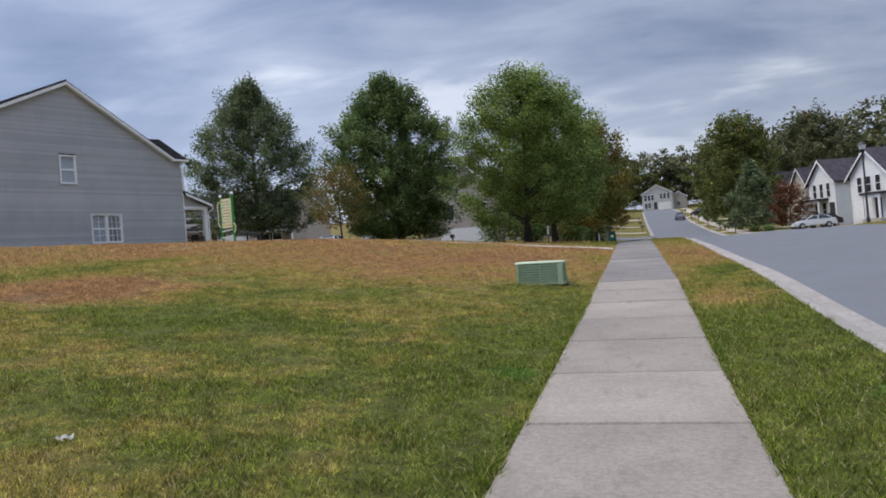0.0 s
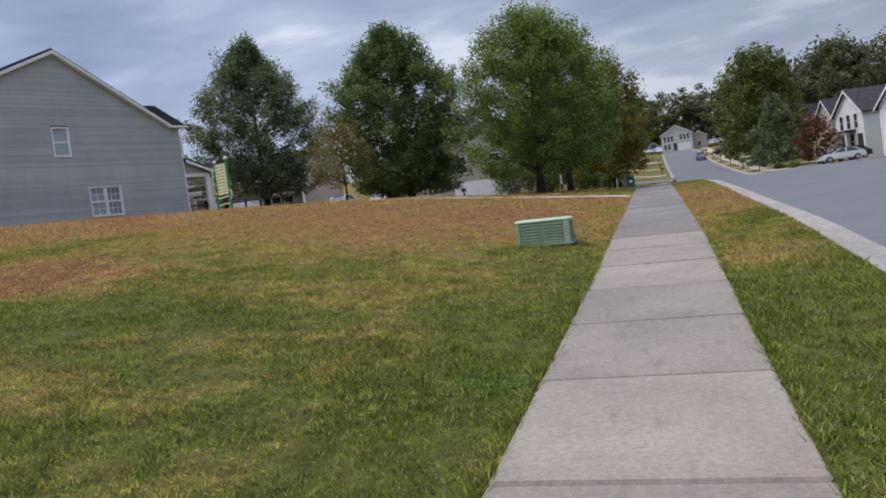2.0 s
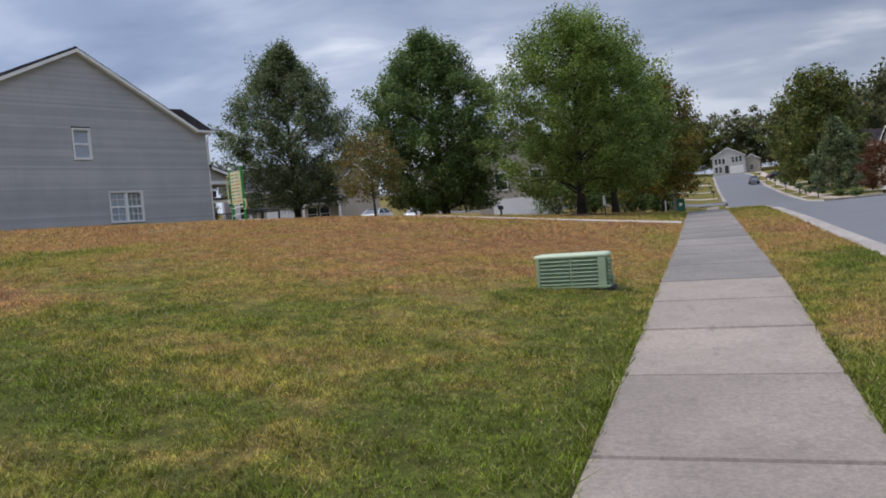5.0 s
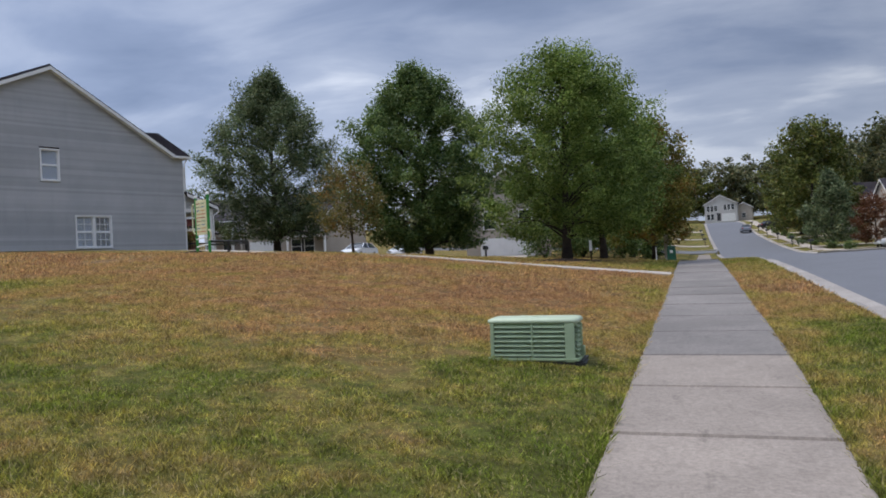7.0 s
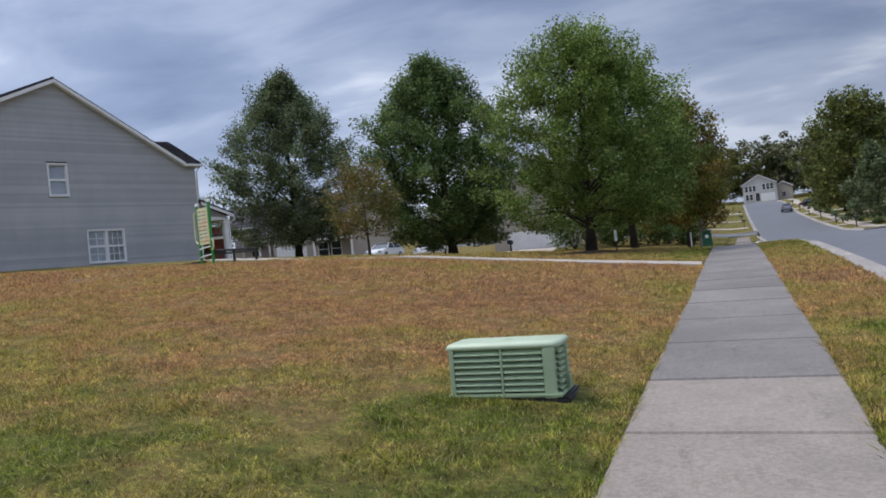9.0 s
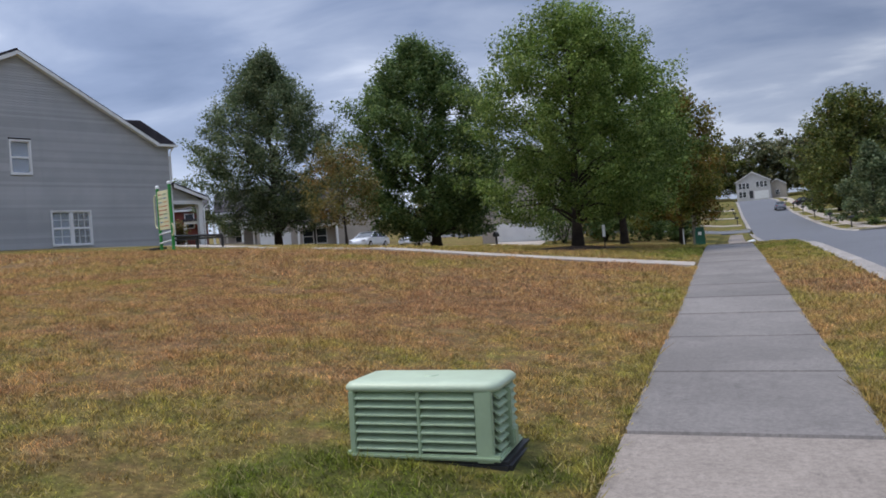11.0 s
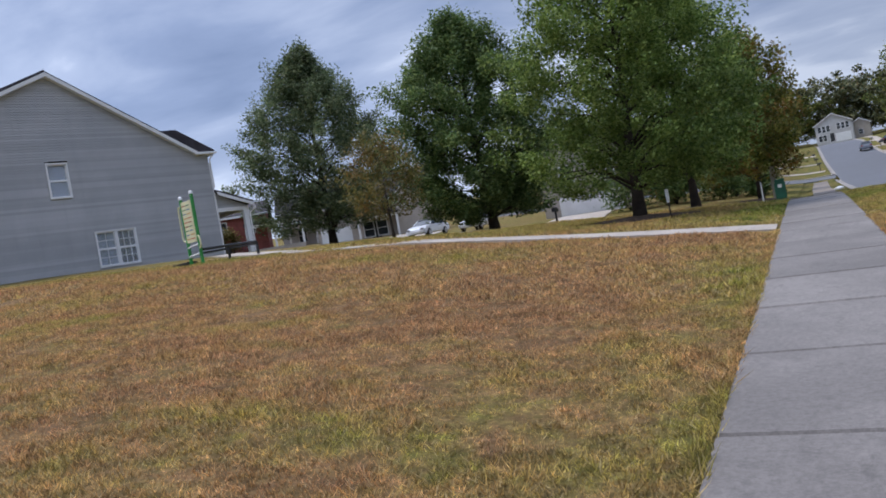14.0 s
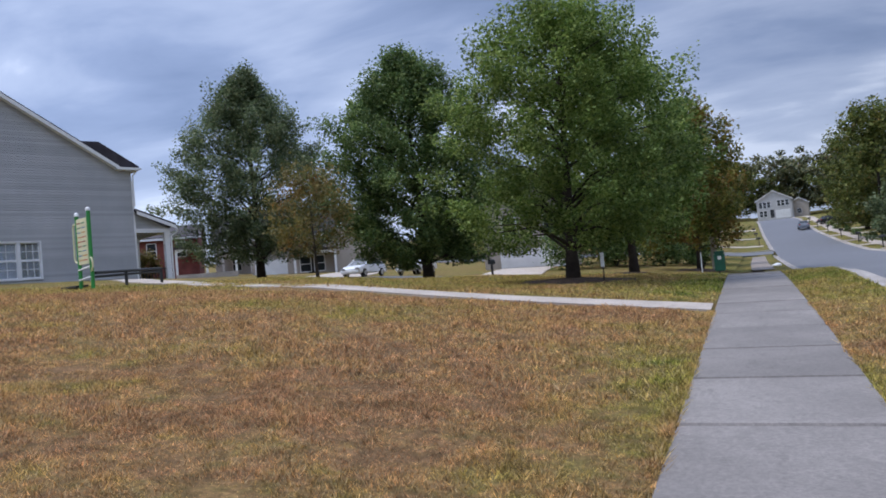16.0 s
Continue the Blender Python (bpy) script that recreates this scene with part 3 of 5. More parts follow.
# ---- utility cabinet ----
def utility_cabinet():
    """A louvred cover on a black base; local x along its front, y away from it."""
    root = thing("utility_cabinet", pose(-1.70, 14.76, 0.70, 0, 1.6, 1.0), "pale green louvred plastic utility cabinet tilted on the lawn", "utility box")
    W, D, H = 0.93, 0.50, 0.485
    part("base", box(-W / 2 + 0.12, -0.01, -0.25, W / 2 + 0.07, D + 0.06, 0.061, 0.02), M_BLACK, root, "black plastic base")
    # added dark box: its colour supplies the shade between the slats
    part("shade_core", box(-W / 2 + 0.04, 0.065, 0.06, W / 2 - 0.06, D - 0.04, H - 0.03), M_DARK, root, "dark box standing in for the shade behind the louvres")
    part("side_panel", box(-W / 2 + 0.020, 0.036, 0.09, -W / 2 + 0.038, D - 0.02, H - 0.036), M_BOX, root)
    part("back_panel", box(-W / 2 + 0.04, D - 0.038, 0.09, W / 2 - 0.02, D - 0.015, H - 0.036), M_BOX, root)
    n, lo, hi = 7, 0.10, H - 0.045
    step = (hi - lo) / n
    louvre = prism([(-0.024, step * 1.02), (-0.012, step * 1.08), (0.040, step * 0.36), (0.040, step * 0.20), (0.030, step * 0.20)], 0, 1)
    me = bpy.data.meshes.new("louvre")
    louvre.to_mesh(me)
    louvre.free()
    me.materials.append(M_BOX)
    for i in range(n):
        for x0, x1 in ((-W / 2 + 0.07, -0.012), (0.012, W / 2 - 0.13)):
            o = new("louvre", me)
            o.parent = root
            o.matrix_local = pose(x1, 0.03, lo + i * step, 0, 0, 0) @ Matrix(((0, -1, 0, 0), (-1, 0, 0, 0), (0, 0, 1, 0), (0, 0, 0, 1))) @ Matrix.Diagonal((1, x1 - x0, 1, 1))
        for y0, y1 in ((0.05, D * 0.5 - 0.01), (D * 0.5 + 0.02, D - 0.05)):
            o = new("louvre", me)
            o.parent = root
            o.matrix_local = pose(W / 2 - 0.035, y0, lo + i * step) @ Matrix.Diagonal((1, y1 - y0, 1, 1))
    for x, wide in ((-W / 2 + 0.028, 0.04), (-0.011, 0.022), (W / 2 - 0.128, 0.10)):
        part("rib", box(x, -0.010, 0.05, x + wide, 0.035, H - 0.035, 0.006), M_BOX, root)
    part("rib", box(W / 2 - 0.025, D * 0.5 - 0.01, 0.07, W / 2 + 0.022, D * 0.5 + 0.02, H - 0.05, 0.006), M_BOX, root)
    part("latch", box(W / 2 + 0.02, D * 0.5 - 0.035, 0.10, W / 2 + 0.045, D * 0.5 + 0.05, 0.20, 0.008), M_BOX, root)
    bm = bmesh.new()
    for k, (e, z) in enumerate(((0.0, H - 0.038), (-0.012, H - 0.032), (-0.012, H - 0.008), (0.012, H + 0.010), (0.07, H + 0.016))):
        r = 0.07
        ring = []
        for cx, cy, a0 in ((W / 2 - r, D - r, 0), (-W / 2 + r, D - r, 90), (-W / 2 + r, r, 180), (W / 2 - r, r, 270)):
            for j in range(5):
                a = radians(a0 + j * 22.5)
                ring.append(bm.verts.new((cx + (r - e * 0.9) * math.cos(a), cy + (r - e * 0.9) * math.sin(a), z)))
        if k == 0:
            bm.faces.new(ring[::-1])
        else:
            for j in range(len(ring)):
                bm.faces.new((last[j], last[(j + 1) % len(ring)], ring[(j + 1) % len(ring)], ring[j]))
        last = ring
    bm.faces.new(last)
    lid = part("lid", bm, M_BOXTOP, root, "rounded lid in a paler green than the cover", True)
    part("boss", tube([(0.0, D / 2, H + 0.010), (0.0, D / 2, H + 0.022)], [0.05, 0.042], 14), M_BOXTOP, lid)
    part("flange", box(-W / 2 - 0.005, -0.02, 0.06, W / 2 + 0.02, D + 0.01, 0.095, 0.012), M_BOX, root)


utility_cabinet()


# ---- grey house ----
def window(root, x0, z0, x1, z1, y, cols=2, rows=3, blind=True):
    """A double-hung window let into a wall whose face is at y (outside is -y)."""
    w = new("window")
    w.parent = root
    t = 0.07
    for a in (box(x0 - t, y - 0.05, z0 - t, x0 + 0.01, y + 0.1, z1 + t), box(x1 - 0.01, y - 0.05, z0 - t, x1 + t, y + 0.1, z1 + t),
              box(x0, y - 0.05, z1 - 0.01, x1, y + 0.1, z1 + t), box(x0, y - 0.07, z0 - t, x1, y + 0.1, z0 + 0.01)):
        part("frame", a, M_WHITE, w)
    zm = (z0 + z1) / 2
    for k, (a, b) in enumerate(((z0, zm), (zm, z1))):
        yy = y + 0.03 + 0.03 * (k == 1)
        bm = bmesh.new()
        add_box(bm, x0, yy - 0.02, a, x0 + 0.045, yy + 0.02, b)
        add_box(bm, x1 - 0.045, yy - 0.02, a, x1, yy + 0.02, b)
        add_box(bm, x0 + 0.045, yy - 0.02, a, x1 - 0.045, yy + 0.02, a + 0.05)
        add_box(bm, x0 + 0.045, yy - 0.02, b - 0.05, x1 - 0.045, yy + 0.02, b)
        for i in range(1, cols + 1):
            xx = x0 + (x1 - x0) * i / (cols + 1)
            add_box(bm, xx - 0.011, yy - 0.012, a + 0.05, xx + 0.011, yy + 0.012, b - 0.05)
        for j in range(1, rows):
            zz = a + (b - a) * j / rows
            add_box(bm, x0 + 0.045, yy - 0.010, zz - 0.011, x1 - 0.045, yy + 0.010, zz + 0.011)
        part("sash", bm, M_WHITE, w)
        p = part("pane", box(x0 + 0.04, yy + 0.014, a + 0.04, x1 - 0.04, yy + 0.020, b - 0.04), M_GLASS, w)
        p.visible_shadow = False
    if blind:
        part("blind", box(x0, y + 0.14, z0, x1, y + 0.16, z1), M_CURTAIN, w)
    # a dark sheet stands in for the unlit room behind the glass
    part("room_shade_panel", box(x0 - 0.05, y + 0.45, z0 - 0.05, x1 + 0.05, y + 0.47, z1 + 0.05), M_DARK, w)
    return w


def lap_siding(name, root, lo, hi, span, holes, y, material, step=0.125):
    """Lapped boards in rows; span(z) gives their ends, holes are openings (x0, z0, x1, z1)."""
    verts, faces = [], []
    z = lo
    while z < hi:
        a0, a1 = span(z)
        b0, b1 = span(min(z + step, hi))
        cuts = sorted([(h[0], h[2]) for h in holes if h[1] < z + step and h[3] > z])
        segs, left = [], (a0, b0)
        for c0, c1 in cuts:
            segs.append((left, (c0, c0)))
            left = (c1, c1)
        segs.append((left, (a1, b1)))
        for (p, q), (r, s) in segs:
            if r - p < 0.02:
                continue
            k = len(verts)
            verts += [(p, y - 0.026, z), (r, y - 0.026, z), (s, y, z + step), (q, y, z + step), (p, y + 0.004, z), (r, y + 0.004, z)]
            faces += [(k, k + 1, k + 2, k + 3), (k + 4, k + 5, k + 1, k)]
        z += step
    return mesh_object(name, verts, faces, material, False, root)


def grey_house():
    root = thing("house", pose(-30.6, 41.4, 0, 0, 0, 67), "two-storey grey vinyl-sided house with white trim and porch", "house")
    PX, PZ, LS, RS = -2.1, 13.45, 0.475, 0.60
    X0, X1, B, D = -10.6, 5.45, 2.9, 12.0
    lz, rz = PZ - (PX - X0) * LS, PZ - (X1 - PX) * RS
    ez = rz + 0.42

    def span(z):
        a = X0 if z < lz else PX - (PZ - z) / LS
        b = X1 if z < ez else PX + (PZ - z) / RS
        return a, max(a, b)
    wins = [(-2.66, 7.67, -1.80, 9.25), (-0.98, 4.14, -0.10, 5.80), (0.02, 4.14, 0.88, 5.80)]
    holes = [(a - 0.08, b - 0.08, c + 0.08, d + 0.08) for a, b, c, d in wins]
    lap_siding("siding", root, B, PZ, span, holes, 0.0, M_SIDING)
    # walls behind the boards, with the openings left free
    bm = bmesh.new()
    xs = sorted({X0, X1, *[v for h in holes for v in (h[0], h[2])]})
    for a, b in zip(xs, xs[1:]):
        for z0, z1 in ((B, 4.06), (4.06, 5.88), (5.88, 7.59), (7.59, 8.6)):
            mid = ((a + b) / 2, (z0 + z1) / 2)
            if not any(h[0] < mid[0] < h[2] and h[1] < z1 - 0.05 and h[3] > z0 + 0.05 for h in holes):
                add_box(bm, a, 0.02, z0, b, 0.2, z1)
    part("wall", bm, M_SIDING, root)
    part("wall", box(X0, 0.2, B, X0 + 0.2, D, lz), M_SIDING, root)
    part("wall", box(X1 - 0.2, 0.2, B, X1, D, rz), M_SIDING, root)
    part("wall", prism([(X0, B), (X1, B), (X1, rz), (PX, PZ), (X0, lz)], D, D + 0.2), M_SIDING, root)
    part("corner_board", box(X1 - 0.03, -0.05, B, X1 + 0.05, 0.06, rz - 0.1), M_WHITE, root)
    for w, bl in zip(wins, (True, True, False)):
        window(root, *w, 0.0, 2 if w is wins[2] else (1 if w is wins[1] else 0), 2 if w is not wins[0] else 1, bl)
    # roof slabs with white rakes
    for sx, sl, xe, nm in ((-1, LS, X0 - 0.35, "roof"), (1, RS, X1 - 0.62, "roof")):
        ze = PZ - abs(xe - PX) * sl
        part(nm, prism([(PX, PZ + 0.02), (PX, PZ + (0.24 if sx > 0 else 0.30)), (xe, ze + (0.24 if sx > 0 else 0.42)), (xe, ze + 0.02)], -0.28, D + 0.4), M_SHINGLE, root, "dark grey shingle roof")
        xe2 = xe if sx < 0 else X1 - 0.66
        ze2 = PZ - abs(xe2 - PX) * sl
        part("rake_board", prism([(PX, PZ - 0.02), (PX, PZ + 0.17), (xe2, ze2 + 0.17), (xe2, ze2 - 0.02)], -0.315, -0.283), M_WHITE, root, "white rake board")
        part("soffit", prism([(PX, PZ - 0.02), (PX, PZ + 0.015), (xe, ze + 0.015), (xe, ze - 0.02)], -0.28, 0.0), M_WHITE, root)
    part("eave_return", box(X1 - 0.80, -0.33, ez - 0.02, X1 + 0.30, 0.3, ez + 0.10), M_WHITE, root, "white boxed eave return")
    part("gutter", tube([(X1 + 0.36, -0.36, ez + 0.04), (X1 + 0.36, D, ez + 0.04)], 0.065, 8), M_WHITE, root)
    part("downspout", tube([(X1 + 0.30, -0.10, ez), (X1 + 0.05, -0.10, ez - 0.3), (X1 + 0.05, -0.10, 7.5)], 0.04, 8), M_WHITE, root)
    # raised front slope, seen above the rake
    xa = X1 - 2.6
    za = PZ - (xa - PX) * RS
    part("roof", prism([(xa, za + 0.16), (xa + 1.0, za + 0.20), (X1 + 0.36, ez + 0.20), (X1 + 0.36, ez + 0.11), (X1 - 0.75, ez + 0.11), (X1 - 0.75, rz + 0.66)], -0.2, 7.0), M_SHINGLE, root, "dark shingle front slope")
    # porch: shed roof on white columns
    px = 7.35
    part("porch_roof", prism([(X1, 7.22), (X1, 7.36), (px + 0.22, 6.60), (px + 0.22, 6.46)], -0.25, 8.0), M_SHINGLE, root, "dark shingle porch roof")
    part("rake_board", prism([(X1 + 0.05, 7.06), (X1 + 0.05, 7.24), (px + 0.2, 6.50), (px + 0.2, 6.33)], -0.29, -0.253), M_WHITE, root)
    lap_siding("porch_gable", root, 6.36, 7.2, lambda z: (X1, max(X1, px - (z - 6.36) * 2.3)), [], 0.05, M_SIDING)
    part("porch_beam", box(X1, 0.0, 6.16, px - 0.02, 0.16, 6.36), M_WHITE, root)
    part("porch_beam", box(px - 0.2, 0.16, 6.16, px - 0.02, 7.8, 6.36), M_WHITE, root)
    for y in (0.0, 3.6, 7.4):
        c = part("column", box(px - 0.32, y - 0.02, 3.35, px - 0.06, y + 0.24, 6.16, 0.01), M_WHITE, root)
        part("capital", box(px - 0.37, y - 0.06, 6.0, px - 0.02, y + 0.28, 6.13, 0.01), M_WHITE, c)
    part("porch_floor", box(X1, -0.1, 2.7, px, 8.0, 3.4), M_DRIVE, root)
    part("ceiling", box(X1, 0.2, 6.37, px - 0.2, 7.8, 6.40), M_WHITE, root)
    part("downspout", tube([(px + 0.24, -0.2, 6.42), (px + 0.30, -0.2, 6.2), (px - 0.02, -0.06, 5.95), (px - 0.02, -0.06, 3.4)], 0.045, 8), M_WHITE, root)
    for x0, x1 in ((X1 + 0.05, px - 0.35),):
        rail = part("railing", box(x0, 0.05, 4.25, x1, 0.11, 4.33), M_BLACK, root, "dark porch railing")
        for i in range(9):
            xx = x0 + (x1 - x0) * (i + 0.5) / 9
            part("baluster", box(xx - 0.015, 0.07, 3.4, xx + 0.015, 0.10, 4.25), M_BLACK, rail)
    part("vent_pipe", tube([(-6.4, 2.5, 11.4), (-6.4, 2.5, 12.35)], 0.06, 8), M_WHITE, root)


grey_house()


def garden_fence():
    m = pose(-30.6, 41.4, 0, 0, 0, 67) @ pose(-8.35, -0.75, 0)
    p = m.translation
    root = thing("garden_fence", pose(p.x, p.y, float(ground(p.x, p.y)) - 0.02, 0, 0, 67), "weathered dark wooden fence with a small white plate", "fence")
    post = part("post", box(-0.16, -0.14, -0.3, 0.16, 0.14, 1.95, 0.02), M_FENCE, root)
    part("cap", box(-0.21, -0.19, 1.95, 0.21, 0.19, 2.02, 0.02), M_FENCE, post)
    part("finial", tube([(0, 0, 2.02), (0, 0, 2.12), (0, 0, 2.22), (0, 0, 2.34)], [0.05, 0.10, 0.08, 0.01], 10), M_FENCE, post)
    part("name_plate", box(-0.14, -0.165, 1.68, 0.14, -0.142, 1.84, 0.004), M_WHITE, post, "small white plate")
    for z in (0.35, 1.45):
        part("rail", box(-3.4, 0.03, z, -0.16, 0.08, z + 0.09), M_FENCE, root)
    rnd = random.Random(12)
    for k in range(20):
        x = -3.35 + k * 0.16
        part("board", box(x, -0.02, -0.25, x + 0.148, 0.03, 1.78 + rnd.uniform(-0.02, 0.02), 0.004), M_FENCE, root)


garden_fence()
bush("porch_shrub", -32.6, 51.7, 1.9, 0.8, 0.13, LEAF_BROWN, 21, "bronze green shrub growing beside the porch")


# ---- fitness station ----
def fitness_station():
    x, y = -17.8, 32.6
    z = float(ground(x, y))
    root = thing("fitness_station", pose(x, y, z - 0.03, 0, 0, -20), "green exercise station with cream instruction panel and grab handles", "exercise equipment")
    for sx in (-0.38, 0.38):
        p = part("post", tube([(sx, 0, -0.2), (sx, 0, 2.22 + (0.08 if sx > 0 else 0))], 0.055, 14), M_GREEN, root)
        part("cap", tube([(sx, 0, 2.22 + (0.08 if sx > 0 else 0)), (sx, 0, 2.29 + (0.08 if sx > 0 else 0)), (sx, 0, 2.33 + (0.08 if sx > 0 else 0))], [0.072, 0.068, 0.03], 14), M_WHITE, p, "white domed cap")
    panel = part("panel", box(-0.33, -0.05, 0.78, 0.33, 0.0, 2.12, 0.015), M_CREAM, root, "cream instruction panel")
    rng = random.Random(4)
    tints = [plain("ink_%d" % i, c, 0.6, 0.1) for i, c in enumerate(((0.30, 0.10, 0.05), (0.10, 0.25, 0.12), (0.10, 0.22, 0.33), (0.55, 0.32, 0.10), (0.5, 0.16, 0.08)))]
    for r in range(9):
        zz = 2.0 - r * 0.135
        for k in range(2):
            w = 0.20 + 0.07 * rng.random()
            xx = -0.29 + k * 0.29
            part("print", box(xx, -0.056, zz - 0.035, xx + w, -0.0505, zz), tints[(r + k) % 5], panel)
    for sgn in (-1, 1):
        s0 = sgn * 0.38
        top, bot = (2.0, 0.85) if sgn < 0 else (0.95, 0.55)
        part("handle", tube([(s0, -0.02, top), (s0 + sgn * 0.12, -0.05, top - 0.02), (s0 + sgn * 0.17, -0.05, top - 0.12), (s0 + sgn * 0.17, -0.05, bot + 0.12), (s0 + sgn * 0.1, -0.05, bot + 0.02), (s0, -0.02, bot)], 0.028, 8), M_CREAM, root)
    for zz in (0.66, 0.36):
        part("rung", tube([(-0.38, -0.03, zz - 0.03), (0, -0.07, zz), (0.38, -0.03, zz + 0.03)], 0.026, 8), M_WHITE, root)
    part("beam", tube([(0.40, 0.08, 0.50), (-0.35, 1.6, 0.56), (-1.0, 2.9, 0.60)], 0.045, 8), M_BLACK, root, "long dark beam")
    part("beam", tube([(0.40, 0.08, 0.38), (-0.35, 1.6, 0.46), (-1.0, 2.9, 0.52)], 0.035, 8), M_BLACK, root, "thin dark lower rail")
    for xx, yy in ((-0.2, 1.3), (-1.0, 2.9)):
        part("beam_post", tube([(xx, yy, -0.25), (xx, yy, 0.56)], 0.05, 8), M_BLACK, root)
    seat = part("bench_seat", box(-1.55, -0.1, 0.14, -0.45, 0.25, 0.20, 0.01), M_BLACK, root, "low dark bench seat")
    part("bench_leg", box(-1.25, 0.0, -0.25, -0.7, 0.15, 0.14), M_BLACK, seat)


fitness_station()


# ---- bin, posts, mailbox, lamp ----
def waste_bin(x, y):
    z = float(ground(x, y))
    root = thing("waste_bin", pose(x, y, z, 0, 0, 5), "dark green plastic waste bin on a post beside the sidewalk", "bin")
    body = part("body", box(-0.27, -0.2, 0.18, 0.27, 0.22, 1.12, 0.05), M_BIN, root)
    part("lid", box(-0.30, -0.24, 1.12, 0.30, 0.26, 1.25, 0.06), M_BIN, root)
    part("label_plate", box(-0.10, -0.212, 0.8, 0.08, -0.203, 0.98), M_PALE, body, "pale square notice")
    part("post", tube([(-0.05, 0, -0.2), (-0.05, 0, 0.3)], 0.045, 8), M_BLACK, root)


waste_bin(-1.2, 59.0)


def stake(x, y, h, label, material=None, w=0.05):
    root = thing("marker_post", pose(x, y, float(ground(x, y))), label, "post")
    part("stake", box(-w / 2, -w / 2, -0.2, w / 2, w / 2, h, 0.006), material or M_PALE, root)
    return root


stake(-2.3, 63.0, 1.15, "thin pale marker post standing on the grass", None, 0.07)
stake(-1.7, 67.0, 2.1, "grey square utility post behind the bin", M_TAN, 0.32)
s = stake(-3.7, 37.2, 0.75, "thin stake with a white sign in mulch", M_BARK, 0.04)
part("sign_plate", box(-0.05, -0.04, 0.45, 0.05, -0.025, 0.85, 0.004), M_WHITE, s, "narrow white sign")


def mailbox(x, y, rot=0):
    root = thing("mailbox", pose(x, y, float(ground(x, y)), 0, 0, rot), "black mailbox on a dark post by a driveway", "mailbox", "mailboxes along the street")
    part("post", box(-0.05, -0.05, -0.3, 0.05, 0.05, 0.95, 0.008), M_BLACK, root)
    bm = prism([(-0.11, 0), (0.11, 0), (0.11, 0.14), (0.07, 0.22), (0, 0.25), (-0.07, 0.22), (-0.11, 0.14)], -0.3, 0.25)
    bmesh.ops.translate(bm, vec=(0, 0, 0.95), verts=bm.verts)
    part("letter_box", bm, M_BLACK, root)
    return root


mailbox(-11.9, 53.0)
for k in range(6):
    mailbox(12.4, 99 + k * 16.0, 90)
for k in range(3):
    mailbox(2.2, 129 + k * 16.0, -90)


def street_lamp(x, y, z):
    root = thing("street_lamp", pose(x, y, z), "tall black street lamp with a glass lantern", "street lamp")
    part("pole", tube([(0, 0, -0.3), (0, 0, 0.5), (0, 0, 0.6), (0, 0, 4.9)], [0.13, 0.12, 0.075, 0.055], 12), M_BLACK, root)
    part("collar", tube([(0, 0, 4.85), (0, 0, 4.95), (0, 0, 5.1)], [0.07, 0.16, 0.19], 12), M_BLACK, root)
    part("lantern", tube([(0, 0, 5.1), (0, 0, 5.4)], [0.17, 0.26], 12), M_PALE, root, "pale glass lantern")
    part("cap", tube([(0, 0, 5.4), (0, 0, 5.48), (0, 0, 5.6)], [0.30, 0.26, 0.04], 12), M_BLACK, root)


street_lamp(15.6, 57.4, 1.45)
bush("lamp_shrub", 27.6, 92.0, 0.9, 1.3, 0.2, LEAF_DARK, 33, "low dark clipped shrub before a white house", 900)


# ---- houses of the neighbourhood ----
def simple_window(root, x, z, w, h, y=0.0, shutters=False):
    o = part("window", box(x - w / 2, y - 0.03, z, x + w / 2, y - 0.004, z + h), M_CARGLASS, root, "dark window in a white frame")
    t = 0.08
    bm = bmesh.new()
    add_box(bm, x - w / 2 - t, y - 0.07, z - t, x - w / 2, y - 0.003, z + h + t)
    add_box(bm, x + w / 2, y - 0.07, z - t, x + w / 2 + t, y - 0.003, z + h + t)
    add_box(bm, x - w / 2, y - 0.07, z + h, x + w / 2, y - 0.003, z + h + t)
    add_box(bm, x - w / 2, y - 0.07, z - t, x + w / 2, y - 0.003, z)
    add_box(bm, x - w / 2, y - 0.05, z + h / 2 - 0.03, x + w / 2, y - 0.031, z + h / 2 + 0.03)
    part("frame", bm, M_WHITE, o)
    if shutters:
        for s in (-1, 1):
            c = x + s * (w / 2 + 0.28)
            part("shutter", box(c - 0.17, y - 0.05, z - 0.05, c + 0.17, y - 0.005, z + h + 0.05), M_BLACK, o)


def garage_door(root, x, w, y=0.0, z=0.05):
    d = part("garage_door", box(x - w / 2, y - 0.02, z, x + w / 2, y + 0.03, z + 2.2), M_WHITE, root, "white panelled garage door")
    for i in range(4):
        for j in range(max(2, int(w / 0.62))):
            n = max(2, int(w / 0.62))
            a = x - w / 2 + w * j / n
            part("panel", box(a + 0.06, y - 0.035, z + i * 0.55 + 0.07, a + w / n - 0.06, y - 0.021, z + i * 0.55 + 0.48, 0.006), M_WHITE, d)


